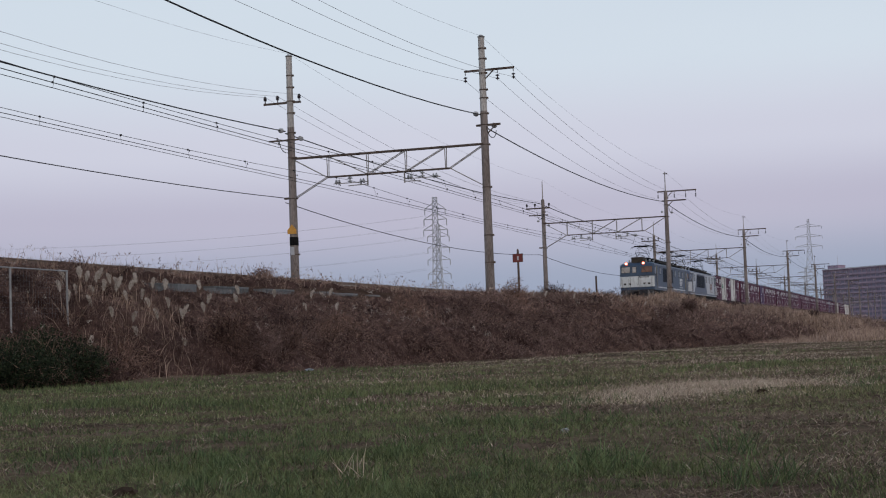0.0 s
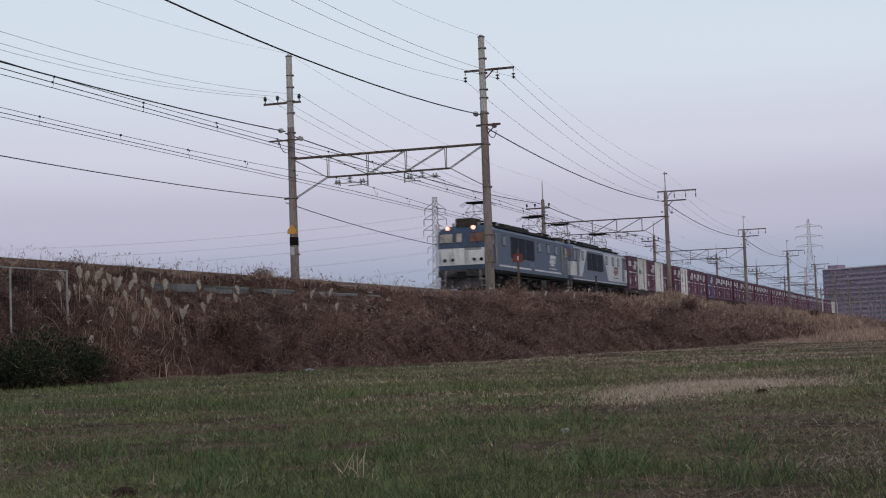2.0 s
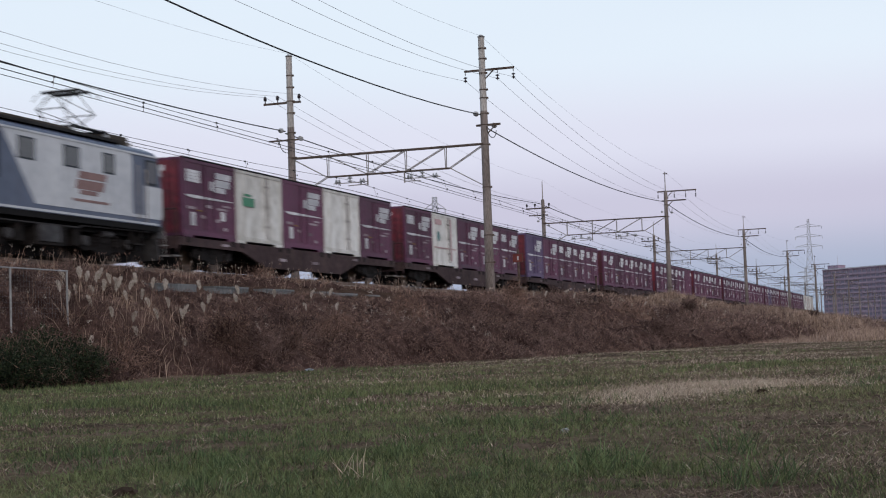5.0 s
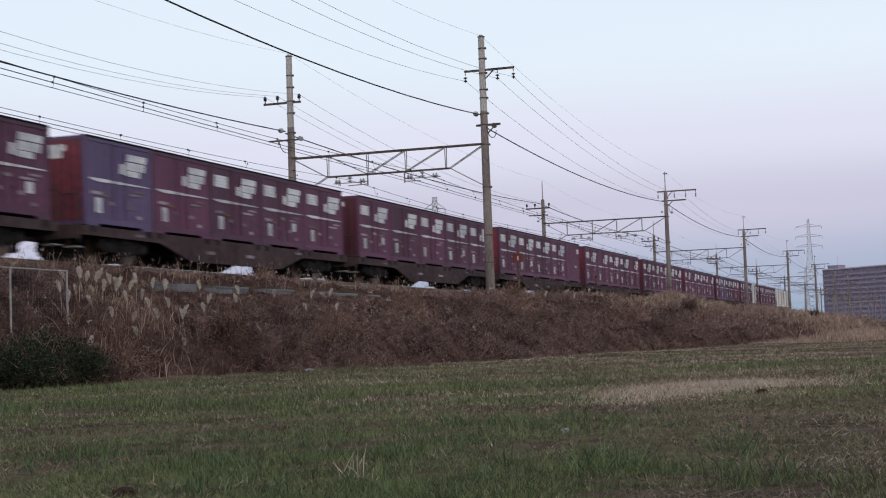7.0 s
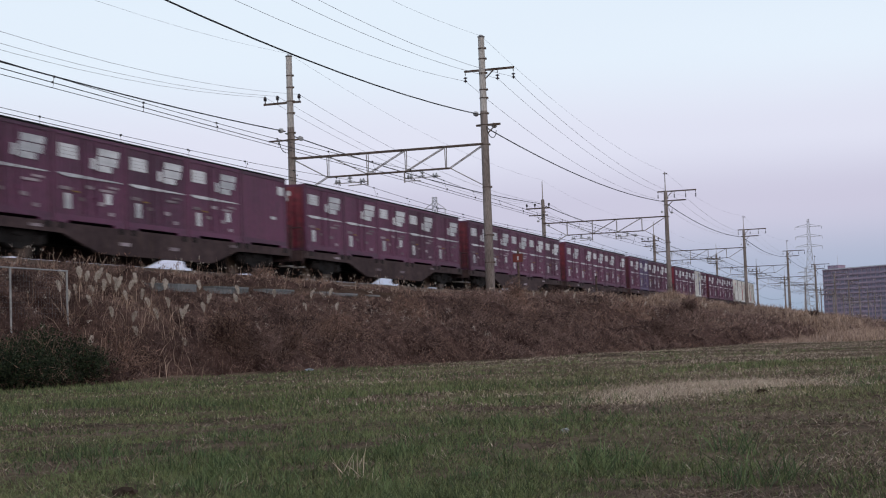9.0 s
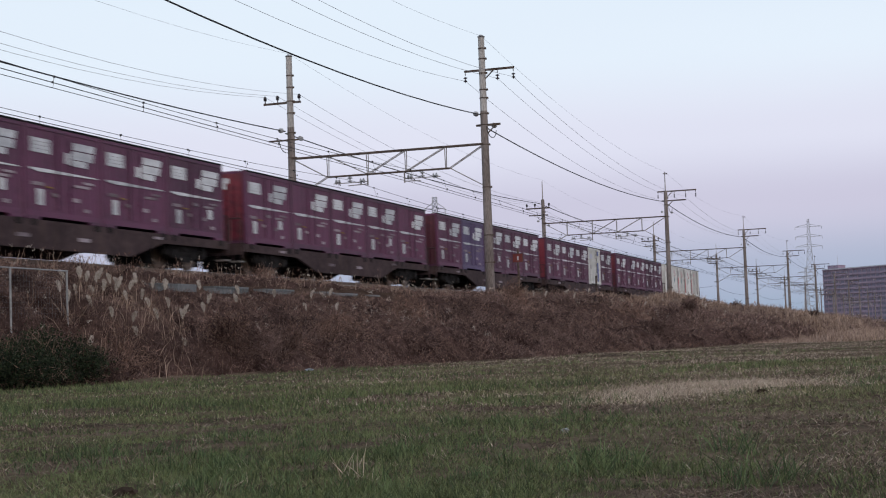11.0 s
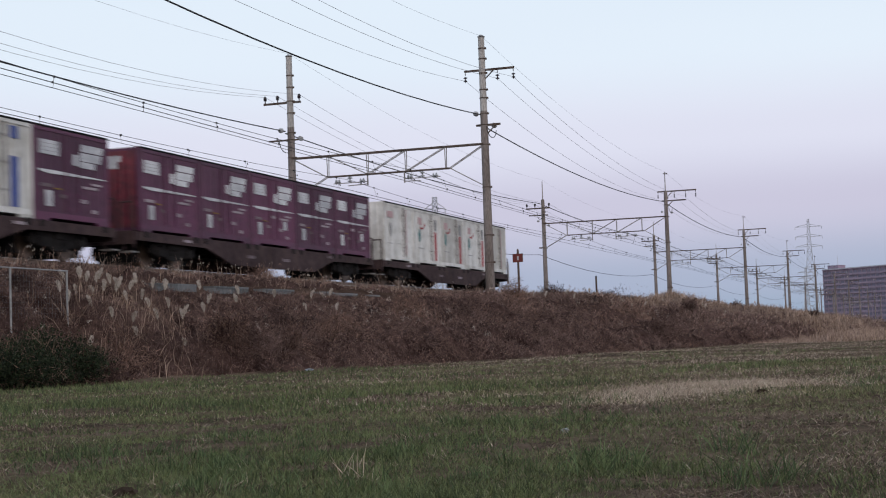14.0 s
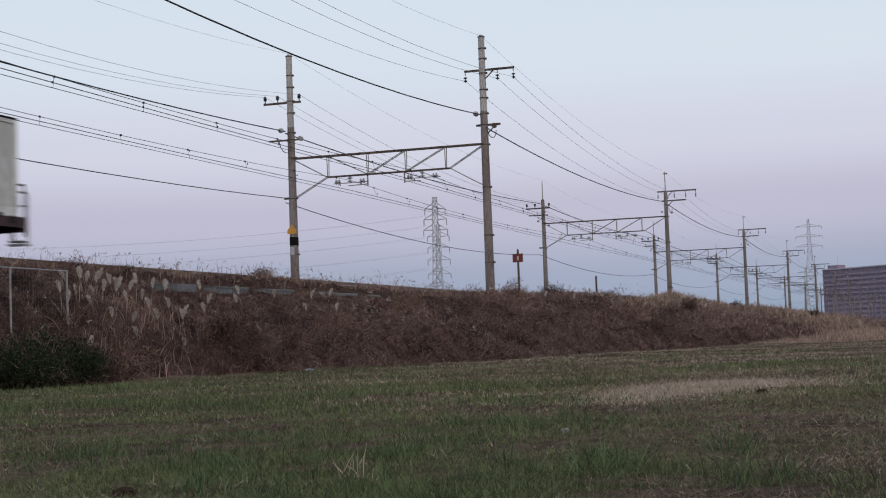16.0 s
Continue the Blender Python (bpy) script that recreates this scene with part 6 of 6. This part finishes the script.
def build_trough():
    t = thing("cable_trough", "grey concrete cable trough along the bank top", "trough", "", (0, 17.9, 0))
    box = Shape().along_x([(-0.17, 2.06), (0.17, 2.06), (0.17, 2.20), (-0.17, 2.20)], 0.0, 0.985)
    lid = Shape().along_x([(-0.19, 2.20), (0.19, 2.20), (0.185, 2.25), (-0.185, 2.25)], 0.005, 0.98)
    mb, ml = box.mesh("trough_box", M_TROUGH), lid.mesh("trough_lid", M_TROUGH)
    for k in range(15):
        if k in (2, 5, 8, 9, 13):
            continue
        x = 31.8 + k
        b = part("trough_box", mb, None, t)
        b.location = (x, 0, 0.01 * math.sin(k * 2.1))
        l = part("trough_lid", ml, None, t)
        l.location = (x, 0.01 * math.sin(k * 1.7), 0.01 * math.sin(k * 2.1))
    for k in range(5):
        x = 32.2 + k * 3
        part("support_stake", Shape().box(x - 0.05, x + 0.05, -0.08, 0.08, ground_z(x, 17.9) - 0.2, 2.08), M_TROUGH, t)


def build_signs():
    t = thing("track_sign", "dark red square sign on a steel post on the bank", "sign", "", (70.8, 19.5, 0))
    part("post", Shape().rod((0, 0, 2.3), (0, 0, 5.0), 0.055, n=10).lathe((0, 0, 5.0), (0, 0, 1), [(0, 0.055), (0.05, 0.03)], 10), M_RUSTSTEEL, t)
    part("board", Shape().box(-0.07, -0.055, -0.24, 0.24, 4.42, 4.80), M_SIGN, t, "dark red square board")
    part("board_frame", Shape().box(-0.055, -0.04, -0.26, 0.26, 4.40, 4.82), M_RUSTSTEEL, t)
    part("white_bar", Shape().box(-0.078, -0.07, -0.05, 0.03, 4.50, 4.70), M_MARK, t)
    t = thing("marker_post", "dark stubby steel post on the bank", "post", "", (88.3, 19.5, 0))
    part("post", Shape().rod((0, 0, 2.3), (0, 0, 4.22), 0.06, n=8), M_RUSTSTEEL, t)
    part("cap", Shape().rod((0, 0, 4.22), (0, 0, 4.26), 0.07, n=8), M_DARK, t)


def crumpled(name, label, category, at, size, colour, flat=0.5):
    me = bpy.data.meshes.new(name)
    bm = bmesh.new()
    bmesh.ops.create_icosphere(bm, subdivisions=3, radius=1)
    for v in bm.verts:
        k = 1 + 0.5 * noise.noise(v.co * 2.2 + Vector(at)) + 0.2 * noise.noise(v.co * 6.0)
        v.co = Vector((v.co.x * k * size, v.co.y * k * size * 0.7, max(v.co.z, -0.35) * k * size * flat))
    bm.to_mesh(me)
    bm.free()
    me.materials.append(colour)
    ob = new(name, me)
    ob.location = (at[0], at[1], ground_z(at[0], at[1]) + size * flat * 0.3)
    return tagged(ob, label, category)


def build_litter():
    pale = material("plastic_pale", (0.11, 0.12, 0.12), (0.22, 0.23, 0.23), 0.4, fine=9)
    blue = material("plastic_blue_grey", (0.12, 0.14, 0.19), (0.22, 0.25, 0.31), 0.4, fine=9)
    teal = material("plastic_teal", (0.015, 0.10, 0.075), (0.03, 0.15, 0.11), 0.4, fine=9)
    clod = material("soil_clod", (0.025, 0.018, 0.014), (0.06, 0.045, 0.036), 1.0, fine=15, bump=1.0)
    crumpled("plastic_bag", "crumpled pale plastic bag lying in the grass", "litter", (8.31, 2.05, 0), 0.035, pale)
    crumpled("plastic_bag", "crumpled bluish plastic bag at the foot of the brambles", "litter", (32.6, 14.2, 0), 0.14, blue)
    crumpled("plastic_scrap", "small teal plastic scrap in the grass", "litter", (5.28, 1.9, 0), 0.035, teal, 0.3)
    for x, y, s in ((5.27, 3.1, 0.06), (13.83, 1.56, 0.08)):
        crumpled("soil_clod", "dark clod of bare soil in the grass", "soil", (x, y, 0), s, clod, 0.4)
    t = thing("cut_stick", "pale bleached stick caught in the shrub", "stick", "", (26.0, 15.75, 0))
    part("wood", Shape().rod((-0.15, 0, 0.28), (0.17, -0.02, 0.36), 0.02, 0.014, 6), M_MARK, t)
    part("twig", Shape().rod((-0.1, 0, 0.29), (-0.2, 0.05, ground_z(25.8, 15.8)), 0.01, 0.006, 5), M_TWIG, t)


build_fence()
build_trough()
build_signs()
build_litter()


# ---- distance: pylons, flats, hill ----
# steel paled towards the sky, with haze put into its colour
M_PYLON = material("pylon_hazed", (0.36, 0.38, 0.43), (0.44, 0.46, 0.51), 0.8)
# lilac, low-contrast colours of the flats have the evening haze mixed in
M_FLATS = material("flats_wall_hazed", (0.262, 0.212, 0.285), (0.315, 0.255, 0.33), 0.9, fine=0.5, broad=0.06)
M_FLATS_DARK = material("flats_recess_hazed", (0.165, 0.168, 0.24), (0.22, 0.22, 0.30), 0.8, fine=0.3, broad=0.05)
M_PARAPET = material("flats_parapet_hazed", (0.268, 0.220, 0.29), (0.32, 0.262, 0.34), 0.9, fine=0.4, broad=0.06)
# woods tinted blue: the haze of distance is part of the colour
M_HILL = material("far_woods_hazed", (0.075, 0.095, 0.14), (0.12, 0.14, 0.19), 1.0, fine=0.25, broad=0.03)
M_WINDOW_LIT = glowing("flat_window_lit", (0.9, 0.72, 0.60), 0.22)


def build_pylon(at, top, foot, arms, label, turn=0.0, r=0.16):
    """A lattice mast. arms: (height, reach)."""
    t = thing("power_pylon", label, "pylon", "power pylons", at)
    t.rotation_euler.z = radians(turn)

    def half(z):
        k = z / top
        return foot * (1 - k) ** 1.5 * 0.5 + 0.75 - 0.1 * k
    levels = [top * (1 - (1 - i / 15) ** 1.35) for i in range(16)]
    for sx in (-1, 1):
        for sy in (-1, 1):
            s = Shape()
            for a, b in zip(levels, levels[1:]):
                s.rod((sx * half(a), sy * half(a), a), (sx * half(b), sy * half(b), b), r, n=4)
            part("leg", s, M_PYLON, t)
    lat = Shape()
    for a, b in zip(levels, levels[1:]):
        for ang in range(4):
            c, s_ = ((1, 1), (1, -1), (-1, -1), (-1, 1))[ang], ((1, -1), (-1, -1), (-1, 1), (1, 1))[ang]
            lat.rod((c[0] * half(a), c[1] * half(a), a), (s_[0] * half(b), s_[1] * half(b), b), r * 0.6, n=3)
            lat.rod((s_[0] * half(a), s_[1] * half(a), a), (c[0] * half(b), c[1] * half(b), b), r * 0.6, n=3)
            lat.rod((c[0] * half(b), c[1] * half(b), b), (s_[0] * half(b), s_[1] * half(b), b), r * 0.6, n=3)
    part("lattice", lat, M_PYLON, t)
    for z, reach in arms:
        for sy in (-1, 1):
            h = half(z)
            s = Shape()
            for sx in (-1, 1):
                s.rod((sx * h, sy * h, z), (0, sy * reach, z + 0.1), r * 0.8, n=4)
                s.rod((sx * h, sy * h, z + 1.6), (0, sy * reach, z + 0.1), r * 0.7, n=4)
            a = part("arm", s, M_PYLON, t)
            part("insulator", Shape().rod((0, sy * reach, z), (0, sy * reach, z - 1.7), 0.16, n=5), M_PYLON, a)
    return t


def build_flats():
    """A long block of flats; its local x runs along the facade, y into the block."""
    storeys, sh = 13, 2.80
    Lf, depth = 66.0, 14.0
    t = thing("apartment_building", "long hazy grey block of flats with thirteen storeys", "building", "", (0, 0, 0))
    t.matrix_basis = Matrix.Translation((925.0, 65.0, -1.2)) @ Matrix.Rotation(radians(-128), 4, "Z")
    H = storeys * sh
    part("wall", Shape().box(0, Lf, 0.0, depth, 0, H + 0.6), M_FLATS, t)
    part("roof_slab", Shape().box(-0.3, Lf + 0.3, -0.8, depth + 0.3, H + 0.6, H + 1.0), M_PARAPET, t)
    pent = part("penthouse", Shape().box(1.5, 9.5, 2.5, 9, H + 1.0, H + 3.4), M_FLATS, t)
    part("penthouse_roof", Shape().box(1.3, 9.7, 2.3, 9.2, H + 3.4, H + 3.6), M_PARAPET, pent)
    part("antenna", Shape().rod((7.2, 5, H + 3.4), (7.2, 5, H + 9.6), 0.10, n=5), M_PYLON, pent)
    part("railing", Shape().box(0, Lf, -0.7, -0.62, H + 1.0, H + 1.5), M_PYLON, t)
    bays = 20
    bw = Lf / bays
    win = Shape().box(0.35, bw - 0.35, -0.06, 0.05, 0.35, 2.35).mesh("window", M_FLATS_DARK)
    post = Shape().box(bw / 2 - 0.06, bw / 2 + 0.06, -0.1, -0.05, 0.35, 2.35).mesh("window_frame", M_PARAPET)
    wall = Shape().box(0, Lf, -0.5, -0.42, 0, 0.95).mesh("balcony", M_PARAPET)
    fin = Shape().box(-0.12, 0.12, -0.53, 0.0, 0, H + 0.5).mesh("fin_wall", M_FLATS)
    lit = Shape().box(bw * 0.55, bw * 0.55 + 0.45, -0.12, -0.09, 1.4, 1.85).mesh("lit_pane", M_WINDOW_LIT)
    r = random.Random(5)
    for s in range(storeys):
        b = part("balcony", wall, None, t)
        b.location.z = s * sh
        sl = part("balcony_floor", Shape().box(0, Lf, -0.7, 0.0, -0.16, 0.0), M_PARAPET, b)
        for k in range(bays):
            w = part("window", win, None, t)
            w.location = (k * bw, 0, s * sh)
            part("window_frame", post, None, w)
            if r.random() < 0.09:
                part("lit_pane", lit, None, w)
    for k in range(bays + 1):
        f = part("fin_wall", fin, None, t)
        f.location.x = min(max(k * bw, 0.12), Lf - 0.12)
    # windows of the gable end
    for s in range(storeys):
        part("window", Shape().box(Lf - 0.03, Lf + 0.04, 3.0, 4.4, s * sh + 0.9, s * sh + 2.2), M_FLATS_DARK, t)
        part("window", Shape().box(Lf - 0.03, Lf + 0.04, 9.5, 10.7, s * sh + 0.9, s * sh + 2.2), M_FLATS_DARK, t)


def build_far():
    build_pylon((400, 134.0, 0), 41.9, 2.6, ((38.6, 2.9), (35.6, 3.2), (32.6, 3.4)), "grey lattice power pylon beyond the railway", 18)
    build_pylon((470, 156.6, 0), 39.5, 2.4, ((36.0, 3.6), (32.2, 3.6), (28.2, 3.7), (23.5, 3.8), (19.5, 3.8), (15.8, 3.8)), "tall grey lattice pylon with many cross arms", 18, 0.14)
    build_pylon((1000, 78.2, 0), 73.0, 11.0, ((68.0, 8.5), (61.5, 8.5), (55.0, 8.5)), "distant hazy lattice power pylon", 5, 0.22)
    build_pylon((1500, 122.0, 0), 62.0, 9.0, ((57.0, 7.5), (51.0, 7.5), (45.0, 7.5)), "very distant hazy lattice power pylon", 5, 0.34)
    s = Shape()
    for k, (z, o) in enumerate(((38.6, 2.9), (35.6, 3.2), (32.6, 3.4), (28.2, 3.7), (23.5, 3.8), (19.5, 3.8), (15.8, 3.8))):
        for side in (-1, 1):
            s.line(sagged(400 + side * o * 0.3, z - 1.7, 330, z - 3.0, 134 + side * o, 5.0, 16, 330 + side * o), 0.016, 3)
    tagged(part("transmission_line", s, M_WIRE_GREY), "thin grey transmission lines between far pylons", "overhead wire", kind="stuff")
    # wooded hill far down the line
    v, f = [], []
    n, m = 60, 8
    for i in range(n + 1):
        for j in range(m + 1):
            x = 1750 + j * 22
            y = 60 + i * 5.0
            b = 1 - abs(j / m * 2 - 1) ** 2
            shape = 19 * math.exp(-((y - 178) / 34) ** 2) + 8 * math.exp(-((y - 115) / 30) ** 2) + 7 * math.exp(-((y - 250) / 60) ** 2) + 3
            v.append((x, y, max(0, b * (shape + 2.2 * noise.noise(Vector((x * 0.05, y * 0.12, 0)))))))
    f = [(i * (m + 1) + j, (i + 1) * (m + 1) + j, (i + 1) * (m + 1) + j + 1, i * (m + 1) + j + 1) for i in range(n) for j in range(m)]
    me = bpy.data.meshes.new("far_hill")
    me.from_pydata(v, [], f)
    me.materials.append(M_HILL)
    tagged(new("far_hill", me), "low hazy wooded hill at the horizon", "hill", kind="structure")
    # hazy row of trees along the horizon
    k = 9000
    x = rng.uniform(1100, 1600, k)
    y = rng.uniform(-250, 900, k)
    z = rng.uniform(0, 1, k) * (4 + 3.0 * np.clip(wavy(x * 0, y, 0.02, 51) + 0.4, 0, 2))
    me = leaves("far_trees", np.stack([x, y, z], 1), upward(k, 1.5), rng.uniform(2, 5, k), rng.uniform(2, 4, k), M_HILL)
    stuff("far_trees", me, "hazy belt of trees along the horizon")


build_flats()
build_far()


def motions():
    for ob, off, z in TRAIN:
        walk(ob, [(s, pose(tail_x(s) + off, TRACK_NEAR, RAIL_Z + z)) for s in np.linspace(0.0, SECONDS, 17)])


motions()
